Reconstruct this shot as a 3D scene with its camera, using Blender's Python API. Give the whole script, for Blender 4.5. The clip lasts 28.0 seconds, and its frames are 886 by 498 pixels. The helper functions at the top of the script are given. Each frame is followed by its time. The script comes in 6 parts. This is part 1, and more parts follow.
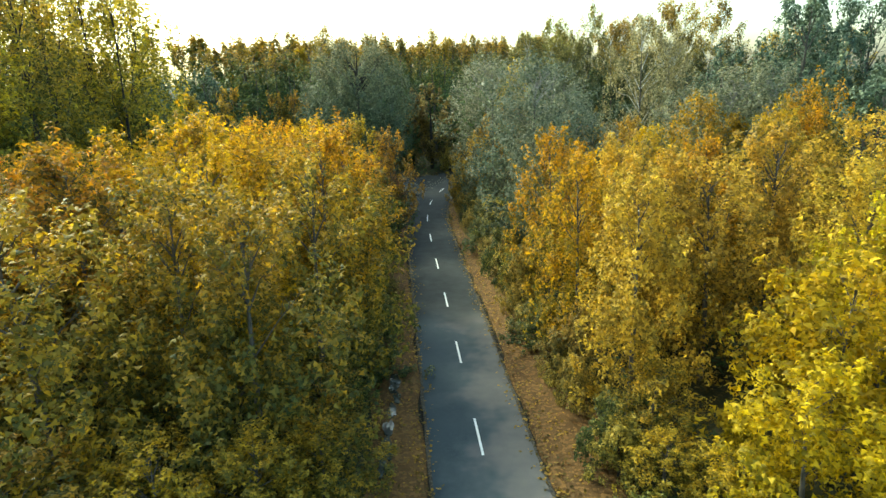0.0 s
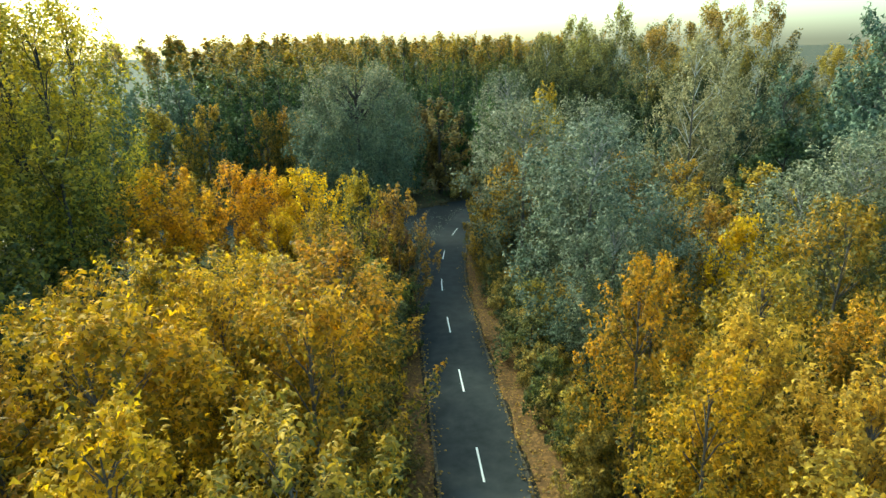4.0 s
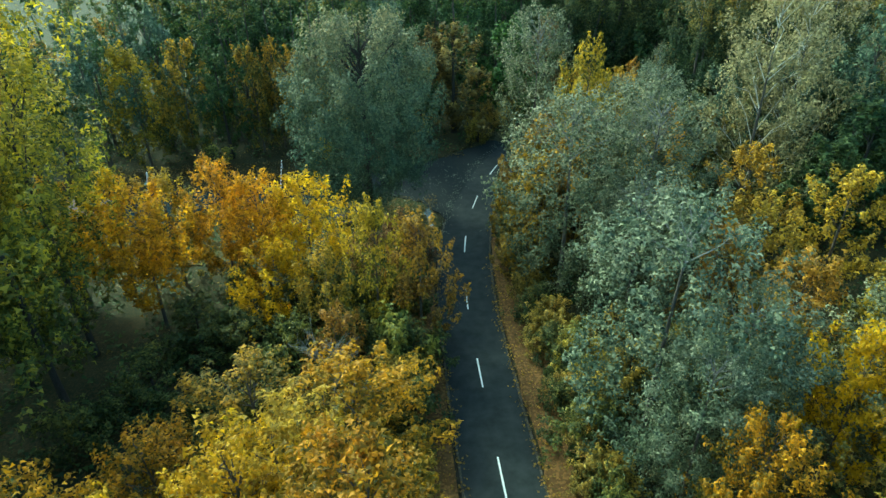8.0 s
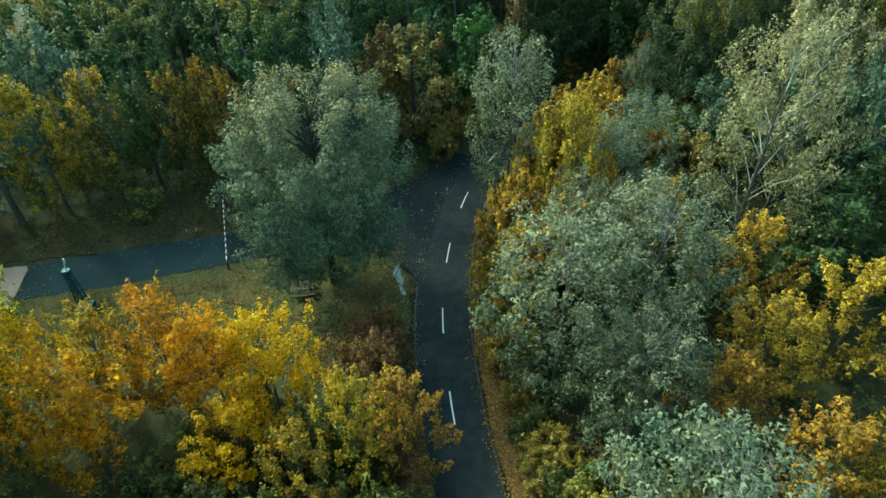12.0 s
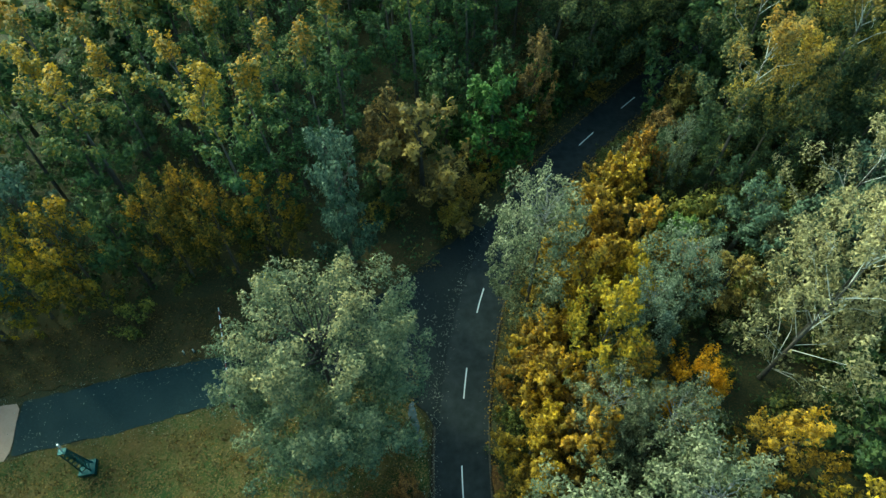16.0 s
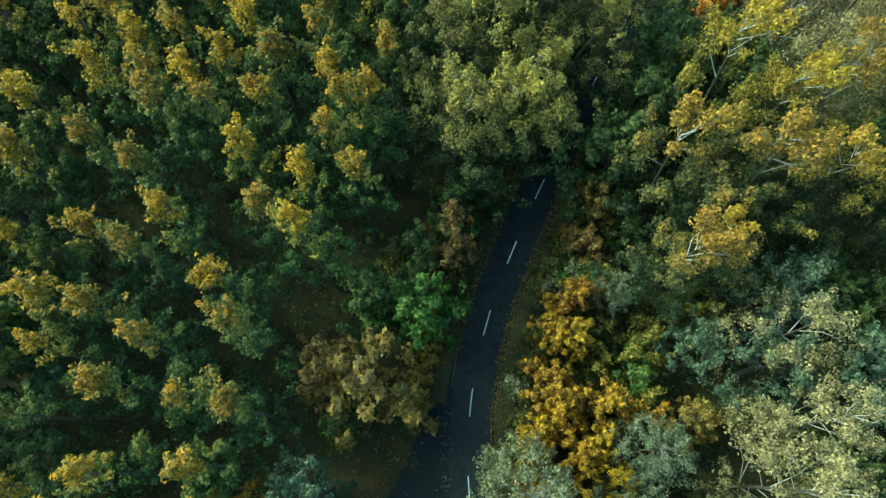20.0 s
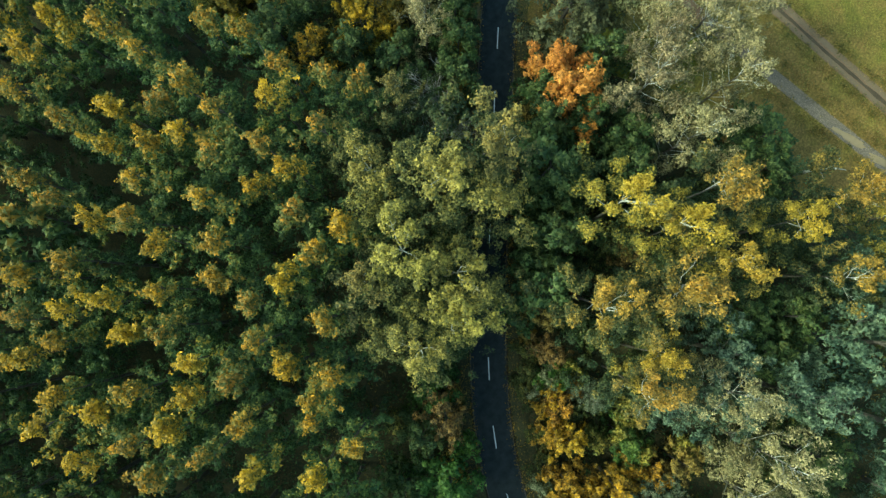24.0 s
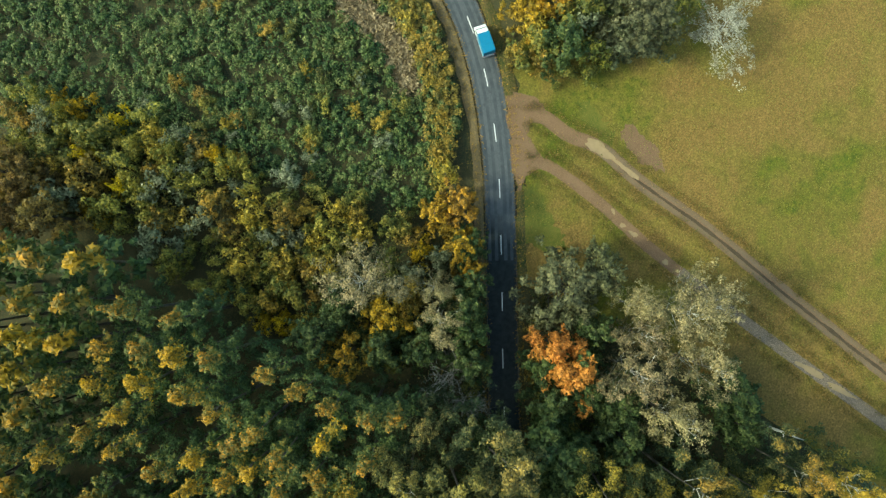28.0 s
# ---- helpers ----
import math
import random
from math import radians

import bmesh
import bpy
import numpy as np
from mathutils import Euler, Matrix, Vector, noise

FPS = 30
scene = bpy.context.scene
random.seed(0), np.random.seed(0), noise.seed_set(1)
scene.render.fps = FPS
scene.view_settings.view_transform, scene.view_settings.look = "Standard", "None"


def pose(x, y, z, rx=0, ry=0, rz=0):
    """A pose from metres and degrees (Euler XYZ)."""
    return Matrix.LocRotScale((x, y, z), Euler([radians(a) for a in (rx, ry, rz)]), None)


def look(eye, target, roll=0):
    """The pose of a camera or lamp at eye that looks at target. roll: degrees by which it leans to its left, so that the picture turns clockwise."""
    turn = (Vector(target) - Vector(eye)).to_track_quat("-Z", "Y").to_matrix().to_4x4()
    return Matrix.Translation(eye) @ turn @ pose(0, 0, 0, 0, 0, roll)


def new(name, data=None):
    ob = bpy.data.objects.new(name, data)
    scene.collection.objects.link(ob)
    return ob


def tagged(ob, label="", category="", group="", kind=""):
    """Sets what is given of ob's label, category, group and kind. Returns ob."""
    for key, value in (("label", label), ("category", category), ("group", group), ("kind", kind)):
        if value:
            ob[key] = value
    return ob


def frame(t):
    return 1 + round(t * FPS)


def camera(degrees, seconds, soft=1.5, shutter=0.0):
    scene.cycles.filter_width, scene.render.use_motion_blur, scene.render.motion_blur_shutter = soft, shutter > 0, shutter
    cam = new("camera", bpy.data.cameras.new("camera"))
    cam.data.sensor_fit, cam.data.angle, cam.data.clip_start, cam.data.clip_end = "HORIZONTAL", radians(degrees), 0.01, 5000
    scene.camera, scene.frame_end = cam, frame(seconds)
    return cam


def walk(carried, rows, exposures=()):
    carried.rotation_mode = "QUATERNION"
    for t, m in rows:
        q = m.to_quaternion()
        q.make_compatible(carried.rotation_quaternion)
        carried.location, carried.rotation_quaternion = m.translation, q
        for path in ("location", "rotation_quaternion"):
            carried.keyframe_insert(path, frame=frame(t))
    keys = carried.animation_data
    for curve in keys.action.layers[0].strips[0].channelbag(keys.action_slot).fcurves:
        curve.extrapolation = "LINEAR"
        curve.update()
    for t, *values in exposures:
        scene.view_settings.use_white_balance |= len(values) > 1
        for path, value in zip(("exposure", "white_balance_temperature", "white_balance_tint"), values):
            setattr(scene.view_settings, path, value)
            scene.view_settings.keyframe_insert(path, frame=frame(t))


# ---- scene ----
# Camera: seconds, place, pitch, lean, heading
cam = camera(71.56, 28.0, 1.45)
PATH = [
    (0, -3.15, 0.75, 16.20, -15.94, -1.71, -4.07),
    (0.5, -3.20, 2.58, 16.73, -15.89, -1.80, -4.04),
    (1, -3.26, 4.44, 17.29, -15.77, -1.52, -4.17),
    (1.5, -3.45, 6.22, 17.92, -15.70, -1.53, -4.22),
    (2, -3.60, 8.01, 18.61, -15.66, -1.54, -4.31),
    (2.5, -3.66, 9.87, 19.37, -15.61, -1.53, -4.37),
    (3, -3.71, 11.80, 20.18, -16.00, -1.32, -4.41),
    (3.5, -3.85, 13.60, 20.99, -16.86, -1.33, -4.43),
    (4, -3.99, 15.33, 21.86, -18.18, -1.19, -4.44),
    (4.5, -4.12, 17.04, 22.79, -19.84, -1.03, -4.44),
    (5, -4.28, 18.78, 23.80, -21.75, -0.92, -4.48),
    (5.5, -4.48, 20.61, 24.89, -23.78, -0.88, -4.55),
    (6, -4.74, 22.59, 26.07, -25.84, -0.90, -4.68),
    (6.5, -4.93, 24.48, 27.20, -27.84, -0.84, -4.79),
    (7, -5.03, 26.16, 28.23, -29.36, -0.88, -4.80),
    (7.5, -5.07, 27.62, 29.15, -30.21, -0.95, -4.75),
    (8, -5.13, 28.94, 30.05, -30.99, -1.04, -4.58),
    (8.5, -5.25, 30.40, 31.04, -31.96, -0.94, -4.66),
    (9, -5.41, 31.86, 32.12, -32.91, -1.13, -4.60),
    (9.5, -5.48, 33.45, 33.27, -34.06, -0.88, -5.30),
    (10, -5.53, 35.12, 34.48, -35.26, -1.06, -6.78),
    (10.5, -5.45, 36.99, 35.68, -36.50, -0.50, -8.31),
    (11, -5.44, 39.03, 36.80, -37.51, -0.86, -9.07),
    (11.5, -5.32, 41.13, 37.82, -38.72, -0.67, -9.66),
    (12, -5.14, 43.34, 38.94, -40.09, -0.82, -9.89),
    (12.5, -4.99, 45.54, 40.24, -41.57, -0.90, -10.10),
    (13, -4.82, 47.87, 41.74, -43.23, -0.87, -10.27),
    (13.5, -4.63, 50.35, 43.40, -45.00, -0.79, -10.42),
    (14, -4.41, 52.99, 45.20, -46.83, -0.71, -10.55),
    (14.5, -4.16, 55.82, 47.09, -48.66, -0.63, -10.67),
    (15, -3.88, 58.86, 49.06, -50.43, -0.50, -10.81),
    (15.5, -3.49, 62.20, 51.08, -52.32, -0.37, -10.90),
    (16, -3.04, 65.91, 53.14, -54.22, -0.45, -10.80),
    (16.5, -2.51, 69.94, 55.23, -56.41, -0.36, -10.91),
    (17, -1.91, 74.21, 57.27, -58.48, -0.47, -10.85),
    (17.5, -1.19, 78.45, 59.26, -60.52, -0.23, -11.11),
    (18, -0.30, 82.80, 61.20, -62.36, -0.23, -11.51),
    (18.5, 0.82, 87.20, 63.05, -64.58, -0.31, -14.56),
    (19, 2.20, 91.47, 64.87, -66.44, -0.78, -19.48),
    (19.5, 3.86, 95.63, 66.67, -68.59, -1.15, -24.51),
    (20, 5.76, 99.69, 68.41, -70.44, -1.01, -29.54),
    (20.5, 7.85, 103.54, 70.07, -72.39, -0.83, -33.55),
    (21, 10.18, 107.11, 71.73, -74.21, -0.24, -37.73),
    (21.5, 12.78, 110.57, 73.46, -76.13, 0.07, -41.13),
    (22, 15.77, 114.03, 75.24, -78.21, 0.12, -44.26),
    (22.5, 19.09, 117.49, 77.05, -80.38, 0.02, -47.18),
    (23, 22.66, 120.93, 78.90, -82.56, -0.12, -49.98),
    (23.5, 26.42, 124.33, 80.77, -84.69, -0.21, -52.73),
    (24, 30.30, 127.67, 82.64, -86.71, -0.12, -55.51),
    (24.5, 34.24, 130.87, 84.47, -88.36, 0.35, -57.59),
    (25, 38.22, 133.97, 86.33, -88.22, 0.67, -58.82),
    (25.5, 42.18, 136.95, 88.19, -88.35, 0.66, -59.27),
    (26, 46.18, 139.87, 90.05, -88.22, 0.20, -59.10),
    (26.5, 50.19, 142.70, 91.95, -88.30, -0.45, -58.67),
    (27, 54.20, 145.52, 93.86, -88.15, -1.04, -58.14),
    (27.5, 58.12, 148.33, 95.71, -88.27, -1.50, -57.70),
    (28, 62.01, 151.08, 97.66, -88.06, -1.76, -57.57),
]
# seconds, stops, white balance
EXPOSURES = [(0, 2.10, 6500, -20), (3.5, 2.05, 6200, -24), (6, 1.87, 5300, -38), (9, 1.87, 5400, -38), (12, 1.84, 5550, -38), (17, 1.66, 5600, -40), (22, 1.64, 5700, -34), (25, 1.68, 6000, -28), (28, 1.64, 6450, -20)]
walk(cam, [(t, pose(x, y, z, 90 + p, 0, h) @ pose(0, 0, 0, 0, 0, r)) for t, x, y, z, p, r, h in PATH], EXPOSURES)


# ---------------------------------------------------------------- light
SUN_DIR = Vector((-0.52, 0.64, 0.64)).normalized()   # towards the sun
world = bpy.data.worlds.new("sky")
scene.world = world
world.use_nodes = True
wn = world.node_tree.nodes
wl = world.node_tree.links
sky = wn.new("ShaderNodeTexSky")
sky.sky_type = 'NISHITA'
sky.sun_disc = False
sky.sun_elevation = math.asin(SUN_DIR.z)
sky.sun_rotation = math.atan2(SUN_DIR.x, SUN_DIR.y)
sky.air_density, sky.dust_density, sky.ozone_density = 1.0, 3.0, 1.0
wn["Background"].inputs["Strength"].default_value = 0.125
wl.new(sky.outputs[0], wn["Background"].inputs["Color"])
sun = new("sun", bpy.data.lights.new("sun", 'SUN'))
sun.data.energy, sun.data.angle, sun.data.color = 1.25, radians(8), (1.0, 0.91, 0.76)
sun.matrix_world = look((0, 0, 60), Vector((0, 0, 60)) - SUN_DIR)

# ---------------------------------------------------------------- materials


def material(name):
    m = bpy.data.materials.new(name)
    m.use_nodes = True
    return m, m.node_tree.nodes, m.node_tree.links, m.node_tree.nodes["Principled BSDF"]


def ramp(nodes, stops):
    r = nodes.new("ShaderNodeValToRGB")
    el = r.color_ramp.elements
    while len(el) < len(stops):
        el.new(0.5)
    for e, (p, c) in zip(el, stops):
        e.position, e.color = p, (*c, 1)
    return r


def noise_node(nodes, links, coord, scale, detail=4, rough=0.6):
    n = nodes.new("ShaderNodeTexNoise")
    n.inputs["Scale"].default_value, n.inputs["Detail"].default_value = scale, detail
    n.inputs["Roughness"].default_value = rough
    links.new(coord, n.inputs["Vector"])
    return n


def mixed(nodes, links, fac, a, b, mode='MIX'):
    m = nodes.new("ShaderNodeMix")
    m.data_type, m.blend_type = 'RGBA', mode
    for sock, v in ((m.inputs[0], fac), (m.inputs[6], a), (m.inputs[7], b)):
        if isinstance(v, (int, float)):
            sock.default_value = v
        elif isinstance(v, tuple):
            sock.default_value = (*v, 1)
        else:
            links.new(v, sock)
    return m.outputs[2]


def ground_mat(name, stops, big=0.08, fine=2.5, rough=0.95, bump=0.5, speck=None, speck_size=14):
    """Soil, grass, litter or asphalt: a ramp over two scales of noise, specks and relief."""
    m, n, l, b = material(name)
    pos = n.new("ShaderNodeNewGeometry").outputs["Position"]
    a, c = noise_node(n, l, pos, big, 5), noise_node(n, l, pos, fine, 6, 0.7)
    half = n.new("ShaderNodeMath")
    half.operation = 'ADD'
    s1, s2 = n.new("ShaderNodeMath"), n.new("ShaderNodeMath")
    for s, src, k in ((s1, a, 0.6), (s2, c, 0.4)):
        s.operation = 'MULTIPLY'
        s.inputs[1].default_value = k
        l.new(src.outputs["Fac"], s.inputs[0])
    l.new(s1.outputs[0], half.inputs[0])
    l.new(s2.outputs[0], half.inputs[1])
    r = ramp(n, stops)
    l.new(half.outputs[0], r.inputs[0])
    col = r.outputs[0]
    if speck:
        v = n.new("ShaderNodeTexVoronoi")
        v.inputs["Scale"].default_value = speck_size
        l.new(pos, v.inputs["Vector"])
        gate = ramp(n, [(0.62, (0, 0, 0)), (0.7, (1, 1, 1))])
        sep = n.new("ShaderNodeSeparateColor")
        l.new(v.outputs["Color"], sep.inputs[0])
        l.new(sep.outputs[0], gate.inputs[0])
        col = mixed(n, l, gate.outputs[0], col, speck)
    l.new(col, b.inputs["Base Color"])
    b.inputs["Roughness"].default_value = rough
    b.inputs["Specular IOR Level"].default_value = 0.25
    bp = n.new("ShaderNodeBump")
    bp.inputs["Strength"].default_value, bp.inputs["Distance"].default_value = bump, 0.08
    l.new(c.outputs["Fac"], bp.inputs["Height"])
    l.new(bp.outputs[0], b.inputs["Normal"])
    return m


def leaf_mat(name, low, high, z0, z1, lean=0.5, spread=0.25, thin=0.35, rough=0.6):
    """Foliage: each leaf takes its own tint; the ramp runs from the low to the high colours with height and patches."""
    m, n, l, b = material(name)
    geo = n.new("ShaderNodeNewGeometry").outputs["Random Per Island"]
    tc = n.new("ShaderNodeTexCoord").outputs["Object"]
    own = n.new("ShaderNodeObjectInfo").outputs["Random"]
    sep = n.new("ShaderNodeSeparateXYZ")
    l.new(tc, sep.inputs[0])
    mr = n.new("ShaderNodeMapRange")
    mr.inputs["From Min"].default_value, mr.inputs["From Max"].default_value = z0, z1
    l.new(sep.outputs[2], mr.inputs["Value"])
    shift = n.new("ShaderNodeVectorMath")
    shift.operation = 'ADD'
    comb = n.new("ShaderNodeCombineXYZ")
    far = n.new("ShaderNodeMath")
    far.operation = 'MULTIPLY'
    far.inputs[1].default_value = 90
    l.new(own, far.inputs[0])
    l.new(far.outputs[0], comb.inputs[0])
    l.new(tc, shift.inputs[0])
    l.new(comb.outputs[0], shift.inputs[1])
    patch = noise_node(n, l, shift.outputs[0], 0.45, 3)
    pr = ramp(n, [(0.35, (0, 0, 0)), (0.65, (1, 1, 1))])
    l.new(patch.outputs["Fac"], pr.inputs[0])

    def scaled(src, k, plus):
        q = n.new("ShaderNodeMath")
        q.operation = 'MULTIPLY_ADD'
        q.inputs[1].default_value, q.inputs[2].default_value = k, plus
        l.new(src, q.inputs[0])
        return q.outputs[0]

    def added(p, q):
        s = n.new("ShaderNodeMath")
        s.operation = 'ADD'
        l.new(p, s.inputs[0])
        l.new(q, s.inputs[1])
        return s.outputs[0]
    # In several crowns the height term also paints in shaded flanks and lit tops.
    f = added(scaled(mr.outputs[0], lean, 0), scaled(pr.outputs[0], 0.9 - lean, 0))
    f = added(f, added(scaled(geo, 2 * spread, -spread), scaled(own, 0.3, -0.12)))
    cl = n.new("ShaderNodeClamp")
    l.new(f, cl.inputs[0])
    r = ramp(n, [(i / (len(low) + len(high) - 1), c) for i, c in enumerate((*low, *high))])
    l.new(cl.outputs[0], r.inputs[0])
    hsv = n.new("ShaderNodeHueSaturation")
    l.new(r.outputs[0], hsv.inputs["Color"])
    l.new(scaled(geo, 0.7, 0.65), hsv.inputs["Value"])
    l.new(scaled(own, 0.03, 0.485), hsv.inputs["Hue"])
    l.new(hsv.outputs[0], b.inputs["Base Color"])
    b.inputs["Roughness"].default_value = rough
    b.inputs["Specular IOR Level"].default_value = 0.3
    t = n.new("ShaderNodeBsdfTranslucent")
    l.new(hsv.outputs[0], t.inputs["Color"])
    mx = n.new("ShaderNodeMixShader")
    mx.inputs[0].default_value = thin
    l.new(b.outputs[0], mx.inputs[1])
    l.new(t.outputs[0], mx.inputs[2])
    l.new(mx.outputs[0], n["Material Output"].inputs["Surface"])
    return m


def bark_mat(name, dark, light, scale=6):
    m, n, l, b = material(name)
    tc = n.new("ShaderNodeTexCoord").outputs["Object"]
    mp = n.new("ShaderNodeMapping")
    mp.inputs["Scale"].default_value = (1, 1, 0.25)
    l.new(tc, mp.inputs[0])
    a = noise_node(n, l, mp.outputs[0], scale, 6, 0.7)
    r = ramp(n, [(0.35, dark), (0.65, light)])
    l.new(a.outputs["Fac"], r.inputs[0])
    l.new(r.outputs[0], b.inputs["Base Color"])
    b.inputs["Roughness"].default_value = 0.9
    bp = n.new("ShaderNodeBump")
    bp.inputs["Distance"].default_value = 0.04
    l.new(a.outputs["Fac"], bp.inputs["Height"])
    l.new(bp.outputs[0], b.inputs["Normal"])
    return m


def plain_mat(name, colour, rough=0.5, metal=0.0, vary=0.12, scale=5, coat=0.0):
    m, n, l, b = material(name)
    tc = n.new("ShaderNodeTexCoord").outputs["Object"]
    a = noise_node(n, l, tc, scale, 5)
    r = ramp(n, [(0.3, tuple(v * (1 - vary) for v in colour)), (0.7, tuple(min(1, v * (1 + vary)) for v in colour))])
    l.new(a.outputs["Fac"], r.inputs[0])
    l.new(r.outputs[0], b.inputs["Base Color"])
    b.inputs["Roughness"].default_value, b.inputs["Metallic"].default_value = rough, metal
    b.inputs["Coat Weight"].default_value = coat
    return m


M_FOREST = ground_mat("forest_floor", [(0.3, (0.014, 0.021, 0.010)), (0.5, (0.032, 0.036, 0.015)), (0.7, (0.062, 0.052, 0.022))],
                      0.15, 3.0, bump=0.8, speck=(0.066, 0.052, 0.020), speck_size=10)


def meadow_mat():
    """Autumn grass: green, straw and rust in wide soft patches, mottled and tufted at smaller scales."""
    m, n, l, b = material("meadow_grass")
    pos = n.new("ShaderNodeNewGeometry").outputs["Position"]
    wide, mid, fine, blade = (noise_node(n, l, pos, s, d, 0.65) for s, d in ((0.045, 4), (0.16, 5), (1.1, 6), (3.6, 5)))
    g1, g2, g3 = ramp(n, [(0.40, (0, 0, 0)), (0.54, (1, 1, 1))]), ramp(n, [(0.40, (0, 0, 0)), (0.60, (1, 1, 1))]), ramp(n, [(0.35, (0, 0, 0)), (0.68, (1, 1, 1))])
    for g, s in ((g1, wide), (g2, mid), (g3, fine)):
        l.new(s.outputs["Fac"], g.inputs[0])
    green = mixed(n, l, g3.outputs[0], (0.058, 0.078, 0.009), (0.140, 0.136, 0.015))
    straw = mixed(n, l, g3.outputs[0], (0.138, 0.106, 0.022), (0.208, 0.152, 0.036))
    rust = mixed(n, l, g3.outputs[0], (0.150, 0.084, 0.028), (0.246, 0.130, 0.048))
    dry = mixed(n, l, g2.outputs[0], straw, rust)
    col = mixed(n, l, g1.outputs[0], green, dry)
    thin = n.new("ShaderNodeMath")
    thin.operation = 'MULTIPLY'
    thin.inputs[1].default_value = 0.55
    l.new(g2.outputs[0], thin.inputs[0])
    col = mixed(n, l, thin.outputs[0], col, straw)
    v = ramp(n, [(0.30, (0.40, 0.40, 0.40)), (0.70, (1.35, 1.35, 1.35))])
    l.new(blade.outputs["Fac"], v.inputs[0])
    l.new(mixed(n, l, 1.0, col, v.outputs[0], 'MULTIPLY'), b.inputs["Base Color"])
    b.inputs["Roughness"].default_value = 0.95
    b.inputs["Specular IOR Level"].default_value = 0.2
    bp = n.new("ShaderNodeBump")
    bp.inputs["Strength"].default_value, bp.inputs["Distance"].default_value = 1.0, 0.12
    l.new(fine.outputs["Fac"], bp.inputs["Height"])
    l.new(bp.outputs[0], b.inputs["Normal"])
    return m


M_MEADOW = meadow_mat()
# Clearing ground, coloured near black to hold the deep shade of the trees.
M_CLEARING = ground_mat("painted_shade_grass", [(0.32, (0.010, 0.017, 0.007)), (0.5, (0.020, 0.026, 0.010)), (0.68, (0.050, 0.040, 0.016))], 0.25, 3.0, bump=0.9, speck=(0.060, 0.045, 0.018), speck_size=9)
M_LUSH = ground_mat("lush_grass", [(0.35, (0.046, 0.062, 0.009)), (0.5, (0.080, 0.090, 0.013)), (0.65, (0.125, 0.112, 0.020))], 0.3, 2.4, bump=1.0, speck=(0.120, 0.105, 0.020), speck_size=11)
M_STRAW = ground_mat("dry_straw", [(0.35, (0.170, 0.125, 0.060)), (0.65, (0.330, 0.250, 0.140))], 0.5, 5.0, bump=1.0)
M_GRASS = ground_mat("verge_grass", [(0.37, (0.016, 0.034, 0.007)), (0.46, (0.034, 0.048, 0.010)), (0.54, (0.072, 0.060, 0.015)), (0.66, (0.122, 0.074, 0.022))],
                     0.22, 3.0, bump=0.9, speck=(0.109, 0.079, 0.030), speck_size=9)
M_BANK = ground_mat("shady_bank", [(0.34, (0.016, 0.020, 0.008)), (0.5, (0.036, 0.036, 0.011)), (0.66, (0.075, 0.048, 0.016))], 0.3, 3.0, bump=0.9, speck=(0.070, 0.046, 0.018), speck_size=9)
M_LITTER = ground_mat("leaf_litter", [(0.3, (0.053, 0.028, 0.009)), (0.5, (0.113, 0.060, 0.019)), (0.7, (0.158, 0.087, 0.031))],
                      0.5, 6.0, bump=1.0, speck=(0.190, 0.102, 0.031), speck_size=7)
M_DRYVERGE = ground_mat("dry_verge", [(0.3, (0.060, 0.050, 0.022)), (0.5, (0.120, 0.088, 0.040)), (0.7, (0.200, 0.148, 0.078))], 0.4, 5.0, bump=1.0, speck=(0.170, 0.120, 0.058), speck_size=8)
M_ASPHALT = ground_mat("asphalt", [(0.3, (0.037, 0.043, 0.047)), (0.5, (0.063, 0.068, 0.073)), (0.7, (0.111, 0.111, 0.109))],
                       0.35, 1.2, rough=0.8, bump=0.2, speck=(0.074, 0.078, 0.082), speck_size=9)
M_APRON = ground_mat("apron_asphalt", [(0.3, (0.006, 0.009, 0.009)), (0.5, (0.008, 0.012, 0.013)), (0.7, (0.015, 0.020, 0.020))],
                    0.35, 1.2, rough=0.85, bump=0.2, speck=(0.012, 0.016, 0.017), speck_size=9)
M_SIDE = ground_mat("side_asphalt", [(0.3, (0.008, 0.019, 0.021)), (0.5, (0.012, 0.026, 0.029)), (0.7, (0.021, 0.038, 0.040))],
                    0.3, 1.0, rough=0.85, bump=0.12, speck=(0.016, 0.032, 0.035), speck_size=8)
M_SHOULDER = ground_mat("gravel_shoulder", [(0.3, (0.033, 0.029, 0.021)), (0.5, (0.060, 0.050, 0.036)), (0.7, (0.082, 0.069, 0.048))],
                        0.8, 9.0, bump=0.7, speck=(0.112, 0.097, 0.072), speck_size=16)
M_DITCH = ground_mat("wet_soil", [(0.3, (0.012, 0.011, 0.008)), (0.7, (0.040, 0.032, 0.020))], 0.6, 5)
M_DIRT = ground_mat("pale_dirt", [(0.3, (0.093, 0.066, 0.038)), (0.5, (0.134, 0.095, 0.058)), (0.7, (0.170, 0.122, 0.080))],
                    0.3, 3.5, bump=0.5, speck=(0.162, 0.107, 0.058), speck_size=16)
M_DIRT_RED = ground_mat("red_brown_dirt", [(0.3, (0.101, 0.059, 0.031)), (0.5, (0.144, 0.084, 0.046)), (0.7, (0.178, 0.109, 0.064))],
                        0.3, 3.0, bump=0.5, speck=(0.173, 0.112, 0.061), speck_size=16)
M_RUT = ground_mat("dark_rut", [(0.3, (0.040, 0.028, 0.016)), (0.7, (0.085, 0.060, 0.034))], 0.5, 4)
M_GREYTRACK = ground_mat("grey_gravel", [(0.3, (0.079, 0.062, 0.046)), (0.7, (0.159, 0.122, 0.087))], 0.4, 4, speck=(0.199, 0.152, 0.109))
M_MUD = plain_mat("muddy_water", (0.255, 0.180, 0.092), 0.12, vary=0.08, scale=1.5)
